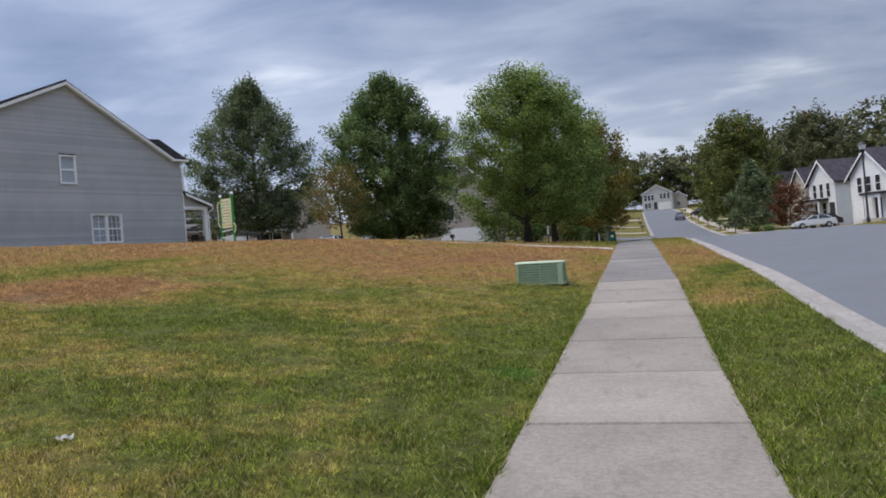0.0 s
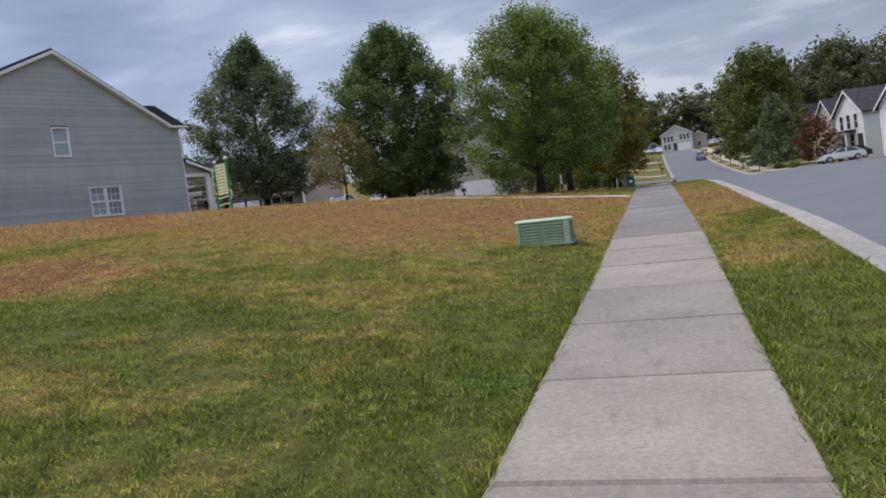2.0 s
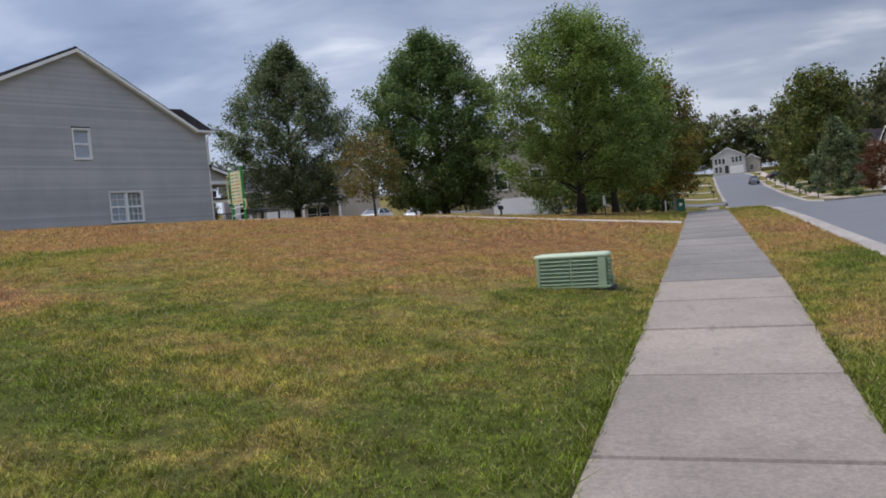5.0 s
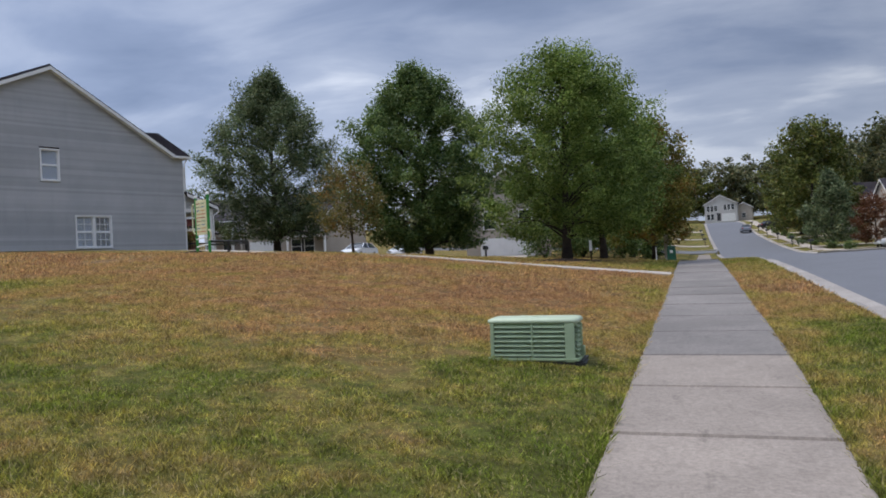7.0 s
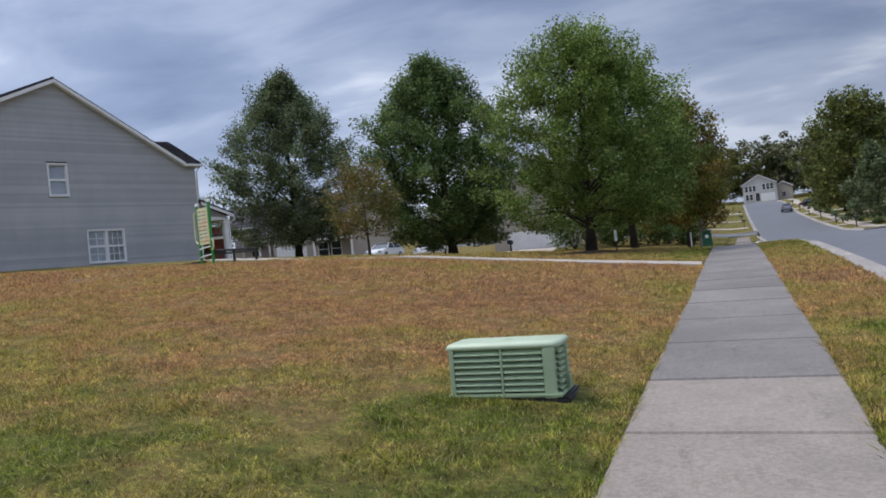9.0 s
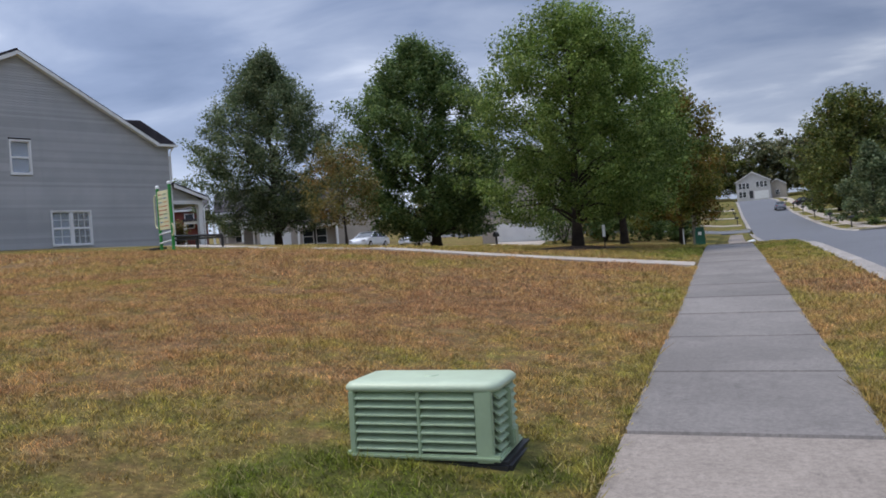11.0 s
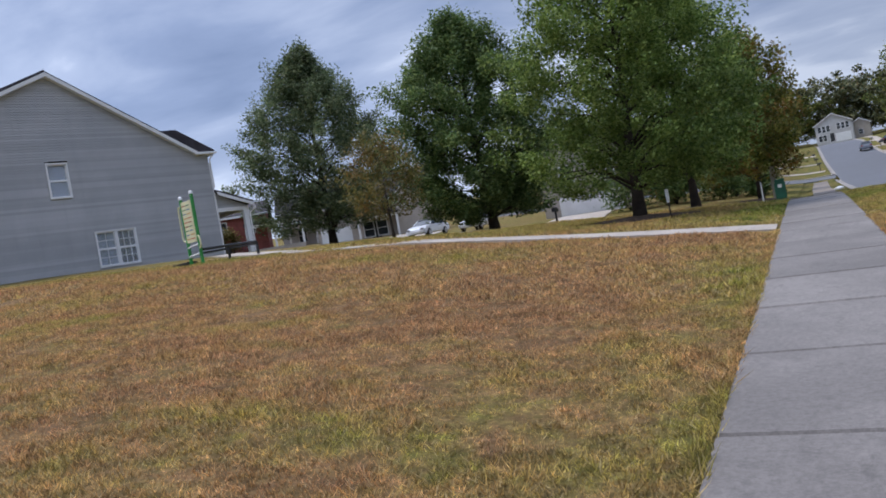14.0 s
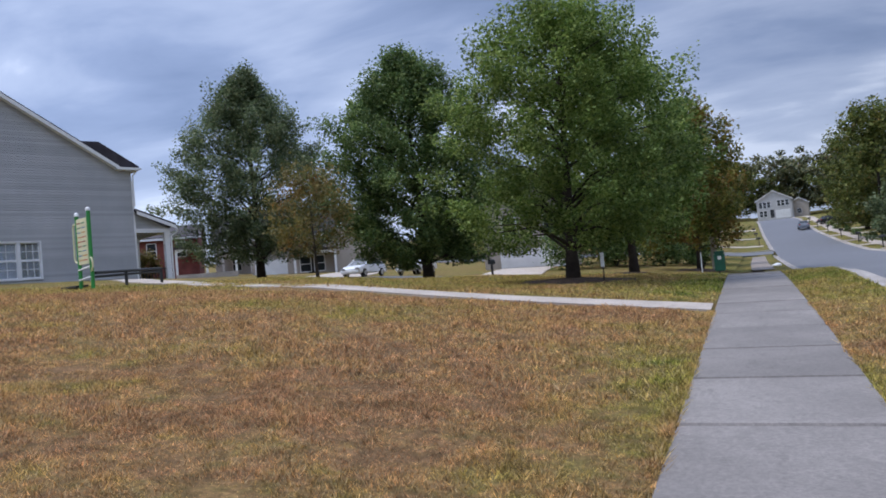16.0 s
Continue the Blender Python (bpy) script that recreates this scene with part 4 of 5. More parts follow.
def house(x, y, z, rot, w, d, eave, peak, wall, label, front="gable", openings=(), garages=(), porch=None, gables=(), door=None):
    """Front at local y = 0 facing -y, between -w/2 and w/2. front: whether the gable or the eave faces the street."""
    root = thing("house", pose(x, y, z, 0, 0, rot), label, "house", "houses along the street")
    gable = front == "gable"
    if gable:
        part("wall", prism([(-w / 2, -0.6), (w / 2, -0.6), (w / 2, eave), (0, peak), (-w / 2, eave)], 0, d), wall, root)
    else:
        part("wall", box(-w / 2, 0, -0.6, w / 2, d, eave), wall, root)
        bm = prism([(0, eave - 0.02), (d, eave - 0.02), (d / 2, peak)], -w / 2 + 0.01, w / 2 - 0.01)
        bmesh.ops.rotate(bm, matrix=Matrix.Rotation(radians(90), 3, "Z"), cent=(0, 0, 0), verts=bm.verts)
        bmesh.ops.scale(bm, vec=(-1, 1, 1), verts=bm.verts)
        bmesh.ops.recalc_face_normals(bm, faces=bm.faces[:])
        part("gable_wall", bm, wall, root)
    o = 0.4
    if gable:
        k = (peak - eave) / (w / 2)
        for s in (-1, 1):
            e = s * (w / 2 + o)
            part("roof", prism([(0, peak + 0.01), (0, peak + 0.2), (e, eave - o * k + 0.2), (e, eave - o * k + 0.01)], -0.35, d + 0.35), M_SHINGLE, root, "dark shingle roof")
            part("rake_board", prism([(0, peak - 0.12), (0, peak + 0.12), (e, eave - o * k + 0.12), (e, eave - o * k - 0.12)], -0.39, -0.352), M_WHITE, root)
    else:
        k = (peak - eave) / (d / 2)
        for s in (0, 1):
            bm = bmesh.new()
            y0, y1 = (-o, d / 2) if s == 0 else (d + o, d / 2)
            a = [bm.verts.new(v) for v in ((-w / 2 - o, y0, eave - o * k), (w / 2 + o, y0, eave - o * k), (w / 2 + o, y1, peak), (-w / 2 - o, y1, peak))]
            b = [bm.verts.new(v.co + Vector((0, 0, 0.2))) for v in a]
            bm.faces.new(a[::-1])
            bm.faces.new(b)
            for i in range(4):
                bm.faces.new((a[i], a[(i + 1) % 4], b[(i + 1) % 4], b[i]))
            bmesh.ops.recalc_face_normals(bm, faces=bm.faces[:])
            part("roof", bm, M_SHINGLE, root, "dark shingle roof")
        part("fascia", box(-w / 2 - o, -o - 0.03, eave - o * k - 0.1, w / 2 + o, -o - 0.002, eave - o * k + 0.12), M_WHITE, root)
    for gx, gw, gz, gp, gy in gables:
        part("front_gable", prism([(gx - gw / 2, -0.6), (gx + gw / 2, -0.6), (gx + gw / 2, gz), (gx, gp), (gx - gw / 2, gz)], gy, d / 2), wall, root)
        kk = (gp - gz) / (gw / 2)
        for s in (-1, 1):
            e = gx + s * (gw / 2 + 0.3)
            part("roof", prism([(gx, gp + 0.01), (gx, gp + 0.18), (e, gz - 0.3 * kk + 0.18), (e, gz - 0.3 * kk + 0.01)], gy - 0.3, d / 2), M_SHINGLE, root, "dark shingle gable roof")
            part("rake_board", prism([(gx, gp - 0.1), (gx, gp + 0.1), (e, gz - 0.3 * kk + 0.1), (e, gz - 0.3 * kk - 0.1)], gy - 0.34, gy - 0.302), M_WHITE, root)
    for spec in openings:
        simple_window(root, *spec)
    for spec in garages:
        garage_door(root, *spec)
    if door:
        p = part("door", box(door - 0.5, -0.03, 0.3, door + 0.5, 0.02, 2.4), M_DARK, root, "dark front door")
        part("frame", box(door - 0.6, -0.02, 0.3, door - 0.5, 0.03, 2.5), M_WHITE, p)
    if porch:
        x0, x1, depth, hz = porch
        part("porch_roof", prism([(x0 - 0.2, hz), (x1 + 0.2, hz), (x1 + 0.2, hz + 0.25), (x0 - 0.2, hz + 0.25)], -depth - 0.2, -0.01), M_SHINGLE, root)
        part("porch_beam", box(x0 - 0.1, -depth - 0.05, hz - 0.28, x1 + 0.1, -depth + 0.12, hz - 0.002), M_WHITE, root)
        part("porch_floor", box(x0 - 0.1, -depth - 0.1, -0.6, x1 + 0.1, -0.01, 0.25), M_DRIVE, root)
        n = max(2, round((x1 - x0) / 2.2))
        for i in range(n):
            xx = x0 + (x1 - x0) * i / (n - 1)
            part("column", box(xx - 0.11, -depth - 0.04, 0.25, xx + 0.11, -depth + 0.10, hz - 0.28), M_WHITE, root)
    return root


UP, LOW, FAR_X = 3.1, 0.8, 9.0
house(-15.4, 75.0, 2.2, 14, 7.5, 11, 5.6, 8.4, M_TAN, "tan house with a broad white garage door behind trees", "gable", [(-1.6, UP, 1, 1.5), (1.6, UP, 1, 1.5)], [(0, 5.0)])
house(-40.2, 84.6, 3.9, 30, 13, 10, 4.6, 7.6, M_TAN, "tan house with white porch columns and garage door", "eave",
      [(0.2, LOW, 1.0, 1.5), (-1.2, LOW, 1, 1.5)], [(-4.6, 3.2)], (-2.2, 1.8, 1.6, 2.75), [(4.0, 4.6, 4.4, 6.8, -0.8)], -0.5)
house(-55.6, 76.0, 5.1, 35, 12, 10, 4.1, 5.6, M_RED, "red brick house with white windows and a columned porch", "eave",
      [(-3.5, 2.2, 0.8, 1.4), (1.6, 2.2, 0.8, 1.4), (4.4, 2.2, 0.8, 1.4)], [], (4.0, 9.6, 1.8, 2.75), (), None)
house(-51.5, 93.0, float(ground(-51.5, 93.0)) - 0.2, 32, 12, 9, 4.6, 7.4, M_FARWALL, "grey house with a white-columned porch behind the oak", "eave",
      [(-3.6, LOW, 0.9, 1.5), (3.8, UP, 0.9, 1.4), (-3.6, UP, 0.9, 1.4)], [(3.6, 3.0)], (-5.0, 1.2, 1.8, 2.7), (), -1.0)
# far house that closes the street
FAR = [(-3.3, 3.0, 0.75, 1.5), (-2.3, 3.0, 0.75, 1.5), (-1.3, 3.0, 0.75, 1.5), (1.2, 3.2, 0.75, 1.5), (2.2, 3.2, 0.75, 1.5), (3.2, 3.2, 0.75, 1.5), (-3.3, 0.7, 0.8, 1.5), (-2.3, 0.7, 0.8, 1.5)]
house(FAR_X, 240.0, float(ground(FAR_X, 240)) + 0.2, -6, 8.6, 10, 5.0, 7.4, M_FARWALL, "distant pale grey house with gabled front closing the street", "gable",
      FAR, [(2.0, 3.6, 0.0, 0.0)], None, (), -0.6)
house(FAR_X + 6.4, 246.0, float(ground(FAR_X + 6.4, 246)) + 0.2, -6, 4.6, 8, 3.6, 5.0, M_TAN, "low tan wing beside the far house", "gable", [(0.0, 0.8, 1.0, 1.2)])
# houses across the side street
ROW = [(-1.4, UP, 0.7, 1.6, 0.0), (0, UP, 0.7, 1.6, 0.0), (1.4, UP, 0.7, 1.6, 0.0), (-1.2, LOW, 0.8, 1.6), (0.4, LOW, 0.8, 1.6)]
house(23.0, 102.4, 2.2, -71, 5.4, 10, 5.0, 7.5, M_PALE, "white two-storey house with dark windows and porch", "gable", ROW, [], (-2.7, 1.0, 1.2, 2.7), (), 1.9)
house(24.7, 89.6, 1.9, -68, 5.8, 10, 4.9, 7.5, M_PALE, "white gabled house with a garage and porch", "gable", ROW[:3], [(-1.3, 2.5)], (0.4, 2.8, 1.2, 2.7), (), 1.2)
house(22.9, 116.0, 2.9, -68, 6.0, 10, 5.3, 7.4, M_TAN, "tan row house with dark roofs behind a russet tree", "eave", ROW[:3], [], None, [(1.8, 2.6, 5.3, 7.0, -0.8)])
house(22.2, 129.0, 3.6, -66, 6.0, 10, 5.3, 7.4, M_TAN, "tan row house with a dark roof, half hidden", "eave", ROW[:3], [], None, [(1.8, 2.6, 5.3, 7.0, -0.8)])


# ---- parked cars ----
def car(x, y, z, rot, paint, label, tall=1.45):
    """A saloon, 4.5 m long, along local x; nose at +x."""
    root = thing("car", pose(x, y, z, 0, 0, rot), label, "car", "parked cars")
    prof = [(-2.2, 0.35), (-2.25, 0.62), (-2.15, 0.95), (-1.75, 1.0), (1.0, 0.98), (1.9, 0.82), (2.22, 0.62), (2.2, 0.32)]
    bm = prism(prof, -0.86, 0.86)
    bmesh.ops.bevel(bm, geom=bm.edges[:], offset=0.07, segments=2, affect="EDGES")
    part("body", bm, paint, root, smooth_faces=False)
    bm = bmesh.new()
    lo = [(-1.8, 0.80), (1.05, 0.80)]
    vs = [bm.verts.new(v) for v in ((-1.85, -0.8, 0.97), (1.1, -0.8, 0.97), (1.1, 0.8, 0.97), (-1.85, 0.8, 0.97), (-1.2, -0.6, tall - 0.05), (0.25, -0.6, tall - 0.05), (0.25, 0.6, tall - 0.05), (-1.2, 0.6, tall - 0.05))]
    for f in ((0, 1, 5, 4), (1, 2, 6, 5), (2, 3, 7, 6), (3, 0, 4, 7), (4, 5, 6, 7)):
        bm.faces.new([vs[i] for i in f])
    part("cabin_glass", bm, M_CARGLASS, root, "dark tinted glass")
    part("roof", box(-1.28, -0.63, tall - 0.06, 0.33, 0.63, tall, 0.03), paint, root)
    for s in (-1, 1):
        for x0, x1, x2, x3 in ((1.1, 1.02, 0.20, 0.28), (-1.85, -1.77, -1.2, -1.28), (-0.35, -0.25, -0.40, -0.30)):
            bm = bmesh.new()
            add_tube(bm, [((x0 + x1) / 2, s * 0.805, 0.96), ((x2 + x3) / 2, s * 0.61, tall - 0.04)], 0.04, 6)
            part("pillar", bm, paint, root)
        part("headlight", box(2.05, s * 0.62 - 0.16, 0.62, 2.24, s * 0.62 + 0.16, 0.76, 0.03), M_RIM, root, "clear headlight")
        part("tail_light", box(-2.26, s * 0.66 - 0.14, 0.72, -2.12, s * 0.66 + 0.14, 0.9, 0.03), M_LAMPRED, root, "red tail light")
        for xx in (-1.35, 1.4):
            wh = new("wheel")
            wh.parent = root
            wh.location = (xx, s * 0.80, 0.33)
            part("tyre", tube([(0, -0.11, 0), (0, -0.08, 0), (0, 0.08, 0), (0, 0.11, 0)], [0.28, 0.33, 0.33, 0.28], 18), M_TYRE, wh)
            part("rim", tube([(0, -0.118, 0), (0, 0.118, 0)], 0.2, 14), M_RIM, wh)
    part("bumper", box(2.1, -0.78, 0.34, 2.3, 0.78, 0.55, 0.05), paint, root)
    part("bumper", box(-2.32, -0.78, 0.36, -2.12, 0.78, 0.6, 0.05), paint, root)
    return root


car(-27.7, 70.0, float(ground(-27.7, 70.0)), -92, M_CARW, "white sedan parked on the drive under trees")
car(-24.9, 74.0, float(ground(-24.9, 74.0)), -92, M_CARW, "white sedan parked behind another car")
car(19.4, 91.5, float(ground(19.4, 91.5)), 188, M_CARW, "white sedan parked at the kerb", 1.4)
car(20.8, 94.5, float(ground(20.8, 94.5)), 200, M_BLACK, "dark car parked before the white house", 1.5)
car(10.3, 165.0, float(ground(10.3, 165.0)) - 0.08, 90, M_CARS, "silver sedan parked at the uphill kerb", 1.5)
car(15.5, 172.0, float(ground(15.5, 172)), 20, M_BLACK, "dark car parked on a drive", 1.5)


# ---- planting across the street, and woods ----
tree("russet_tree", 17.6, 93.0, 4.9, 2.1, 0.7, 0.22, LEAF_RED, 41, "small round russet-leaved tree on a lawn", "round", 70, 75, 0.09, 0.36)
tree("broad_tree", 16.4, 124.0, 15.9, 5.7, 2.0, 0.42, LEAF_FAR, 42, "broad yellowing green tree on the far lawn", "round", 190, 90, 0.3, 0.7)
tree("broad_tree", 15.4, 104.0, 8.2, 3.3, 0.8, 0.32, LEAF_BLUE, 43, "low dark evergreen tree on the far lawn", "cone", 100, 80, 0.18, 0.5)
tree("broad_tree", 17.6, 146.0, 12.2, 4.6, 0.8, 0.45, LEAF_FAR, 44, "broad green tree beside the uphill street", "round", 120, 70, 0.3, 0.7)
tree("broad_tree", 29.0, 132.0, 15.8, 6.2, 0.8, 0.5, LEAF_WOOD, 45, "dark tree behind the row houses", "round", 150, 80, 0.3, 0.85)


def woods(name, spots, leaf, material, seed, label):
    rng = np.random.default_rng(seed)
    pts = []
    for x, y, h, r in spots:
        z = float(ground(x, y))
        n = 34
        for i in range(n):
            t = rng.uniform(0, 1)
            a = rng.uniform(0, math.tau)
            rr = r * math.sqrt(max(0, 1 - (2 * t - 0.8) ** 2 / 1.6)) * math.sqrt(rng.uniform(0.1, 1))
            c = np.array([x + rr * math.cos(a), y + rr * math.sin(a), z + h * (0.12 + 0.88 * t)])
            pts.append(c + rng.normal(0, 1, (46, 3)) * np.array([0.9, 0.9, 0.65]) * r * 0.16)
    ob = new(name, leaf_mesh(name, np.concatenate(pts), leaf, rng, material))
    return tagged(ob, label, "woods", kind="stuff")


rng = np.random.default_rng(77)
spots = [(x + rng.normal(0, 2), 264 + rng.normal(0, 6) + abs(x) * 0.1, rng.uniform(16, 21), rng.uniform(5, 7)) for x in np.arange(-80, 70, 6.5)]
spots += [(x + rng.normal(0, 2), 288 + rng.normal(0, 6), rng.uniform(15, 19), rng.uniform(6, 8)) for x in np.arange(-90, 90, 7.5)]
spots += [(x, 256 + rng.normal(0, 4), rng.uniform(13, 17), rng.uniform(4.5, 6)) for x in np.arange(17, 60, 6.0)]
woods("far_woods", spots, 1.0, LEAF_WOOD, 51, "distant mixed woods on the hill")
spots = [(24 + k * 5.0 + rng.normal(0, 2), 172 - k * 2.2 + rng.normal(0, 5), rng.uniform(15, 19), rng.uniform(5, 7)) for k in range(14)]
spots += [(34 + k * 5.0 + rng.normal(0, 2), 140 - k * 1.5 + rng.normal(0, 4), rng.uniform(13, 18), rng.uniform(5, 6.5)) for k in range(14)]
woods("yellowing_woods", [(1.5, 256, 15, 4.5), (7.5, 258, 14, 4.0), (-4, 258, 15, 4.0)], 0.8, LEAF_FAR, 55, "yellowing trees behind the far house")
woods("hill_woods", spots, 0.8, LEAF_WOOD, 52, "dark green woods behind the houses")
spots = [(-90 + k * 8.0 + rng.normal(0, 2), 118 + rng.normal(0, 5), rng.uniform(8, 11), rng.uniform(4, 6)) for k in range(6, 11)]
woods("back_woods", spots, 0.7, LEAF_WOOD, 53, "far trees behind the side street houses")
woods("street_hedge", [(-7.5, 106, 5, 3.2), (-7, 116, 6, 3.4), (-7, 130, 7, 4), (-6, 146, 7, 4), (-5, 165, 8, 4.5), (-3, 185, 8, 4.5), (-11, 88, 5, 3.0), (-9.5, 72, 4, 2.2)], 0.42, LEAF_TURN, 54, "turning trees and shrubs along the uphill street")


for k, (sx, sy, hh, rr) in enumerate(((-8.2, 70.0, 3.0, 2.0), (-5.4, 73.5, 2.6, 1.9), (-2.9, 76.0, 2.2, 1.6), (-10.8, 67.0, 3.2, 2.1))):
    bush("dark_shrub", sx, sy, hh, rr, 0.22, LEAF_DARK, 80 + k, "dense dark green shrub behind the street trees", 2600)


for k in range(8):
    bush("kerb_shrub", 14.6 + 0.3 * (k % 2), 90.0 + k * 11.0, 0.8, 0.8, 0.16, LEAF_DARK, 120 + k, "low dark shrub along the far sidewalk", 500)


# ---- mulch rings ----
def mulch(x, y, r, label="dark mulch bed round a street tree"):
    bm = bmesh.new()
    rings = []
    for k, (q, h) in enumerate(((1.0, -0.03), (0.85, 0.04), (0.5, 0.08), (0.12, 0.14))):
        ring = []
        for j in range(28):
            a = j * math.tau / 28
            rr = r * q * (1 + 0.10 * math.sin(3 * a + x) + 0.06 * math.sin(7 * a))
            px, py = x + rr * math.cos(a), y + rr * math.sin(a)
            ring.append(bm.verts.new((px, py, float(ground(px, py)) + h)))
        if rings:
            for j in range(28):
                bm.faces.new((rings[-1][j], rings[-1][(j + 1) % 28], ring[(j + 1) % 28], ring[j]))
        rings.append(ring)
    bm.faces.new(rings[-1])
    return tagged(part("mulch_bed", bm, M_MULCH, None, "", True), label, "mulch", "mulch beds")


mulch(-4.8, 38.3, 1.9)
mulch(-4.7, 51.6, 2.3)
mulch(-2.5, 65.5, 1.4)


# ---- paths, drives, kerbs ----
def ribbon(name, pts, width, material, lift, label, category, thick=0.09):
    """A strip of paving along points, following the ground."""
    P = []
    for (xa, ya), (xb, yb) in zip(pts, pts[1:]):
        n = max(2, int(math.hypot(xb - xa, yb - ya) / 0.8))
        P += [(xa + (xb - xa) * i / n, ya + (yb - ya) * i / n) for i in range(n)]
    P.append(pts[-1])
    bm = bmesh.new()
    last = None
    for i, (x, y) in enumerate(P):
        a, b = P[max(0, i - 1)], P[min(len(P) - 1, i + 1)]
        dx, dy = b[0] - a[0], b[1] - a[1]
        l = math.hypot(dx, dy)
        nx, ny = -dy / l * width / 2, dx / l * width / 2
        row = []
        for s, dz in ((1, -thick), (1, 0), (-1, 0), (-1, -thick)):
            xx, yy = x + s * nx, y + s * ny
            row.append(bm.verts.new((xx, yy, float(ground(xx, yy)) + lift + dz)))
        if last:
            for k in range(3):
                bm.faces.new((last[k], last[k + 1], row[k + 1], row[k]))
        last = row
    bmesh.ops.recalc_face_normals(bm, faces=bm.faces[:])
    return tagged(part(name, bm, material), label, category, kind="structure")


ribbon("path", [(-0.62, 29.75), (-4.4, 29.75), (-8.8, 30.9), (-14.2, 33.9), (-20.0, 37.2), (-24.5, 41.2), (-26.6, 44.8)], 1.15, M_DRIVE, 0.035, "narrow pale concrete path crossing the lawn to the porch", "path")
ribbon("driveway", [(-12.0, 52.6), (-13.4, 60.0), (-15.5, 74.6)], 4.0, M_DRIVE, 0.05, "pale concrete driveway before the white garage", "driveway")
ribbon("road_side_lane", [(-80, 66.5), (-30, 62.5), (-14, 58.0), (-9, 56.0)], 6.0, M_ROAD, 0.03, "grey asphalt lane behind the lawn trees", "road")
ribbon("driveway_far", [(-30.5, 66.0), (-33.5, 81.0)], 5.0, M_DRIVE, 0.06, "pale concrete driveway with a parked car", "driveway")
for k, yy in enumerate((128, 150, 174)):
    ribbon("driveway_%d" % (k + 1), [(2.7, yy), (-7.0, yy + 0.6)], 2.6, M_DRIVE, 0.05, "pale concrete driveway off the uphill street", "driveway")
for k, yy in enumerate((95, 108, 122, 138, 154, 170, 188)):
    ribbon("driveway_%d" % (k + 4), [(11.6, yy), (24.0, yy - 1.0)], 2.2, M_DRIVE, 0.05, "pale concrete driveway across the street", "driveway")
ribbon("pavement_far_side", [(13.4, 88.6), (13.9, 127.0), (14.4, 230.0)], 1.3, M_DRIVE, 0.04, "pale concrete sidewalk across the street", "pavement")
ribbon("pavement_side_street", [(13.4, 88.2), (60.0, 88.2)], 1.3, M_DRIVE, 0.04, "pale concrete sidewalk along the side street", "pavement")
ribbon("pavement_beyond", [(1.0, 64.0), (1.1, 80.0), (1.5, 102.0)], 1.25, M_WALK, 0.04, "pale sidewalk continuing beyond the crest", "pavement")
ribbon("road_cross_lane", [(3.2, 109.5), (-40.0, 111.5)], 7.0, M_ROAD, 0.03, "grey asphalt side lane", "road")
ribbon("kerb_cross_lane", [(3.3, 116.0), (1.0, 114.0), (-3, 113.4), (-40.0, 116.0)], 0.5, M_KERB, 0.06, "pale concrete kerb of a side lane", "kerb")
ribbon("crossing_edge", [(-1.6, 41.6), (1.6, 41.6)], 0.35, M_KERB, 0.035, "pale concrete strip at the end of the sidewalk", "pavement")


def kerb_run(name, u0, side, y0, y1, label):
    """A kerb and its gutter pan, in lengths with joints."""
    root = thing(name, pose(0, 0, 0), label, "kerb", kind="structure")
    prof = [(0.0, -0.25), (0.0, 0.0), (0.05, 0.012), (0.12, 0.008), (0.17, -0.035), (0.22, -0.08), (0.28, -0.095), (0.50, -0.078), (0.50, -0.25)]
    y = y0
    while y < y1:
        e = min(y + 3.0, y1)
        bm = bmesh.new()
        rows = []
        for yy in (y + 0.006, (y + e) / 2, e - 0.006):
            bx = float(edge_x(yy)) + u0
            g = float(ground(bx, yy))
            rows.append([bm.verts.new((bx + side * a, yy, g + b)) for a, b in prof])
        for r0, r1 in zip(rows, rows[1:]):
            for i in range(len(prof) - 1):
                bm.faces.new((r0[i], r0[i + 1], r1[i + 1], r1[i]))
        bm.faces.new(rows[0])
        bm.faces.new(rows[-1][::-1])
        bmesh.ops.recalc_face_normals(bm, faces=bm.faces[:])
        part("kerb_length", bm, M_KERB, root)
        y = e


kerb_run("kerb_near", KERB_U - 0.02, 1, -12, 103, "pale concrete roll kerb and gutter beside the verge")
kerb_run("kerb_near_uphill", KERB_U - 0.02, 1, 116, 230, "pale concrete kerb of the uphill street")
kerb_run("kerb_far", 11.62, -1, 86.2, 230, "pale concrete kerb across the street")
ribbon("kerb_side_street", [(11.3, 86.2), (80.0, 86.4)], 0.45, M_KERB, 0.03, "pale concrete kerb of the side street", "kerb")


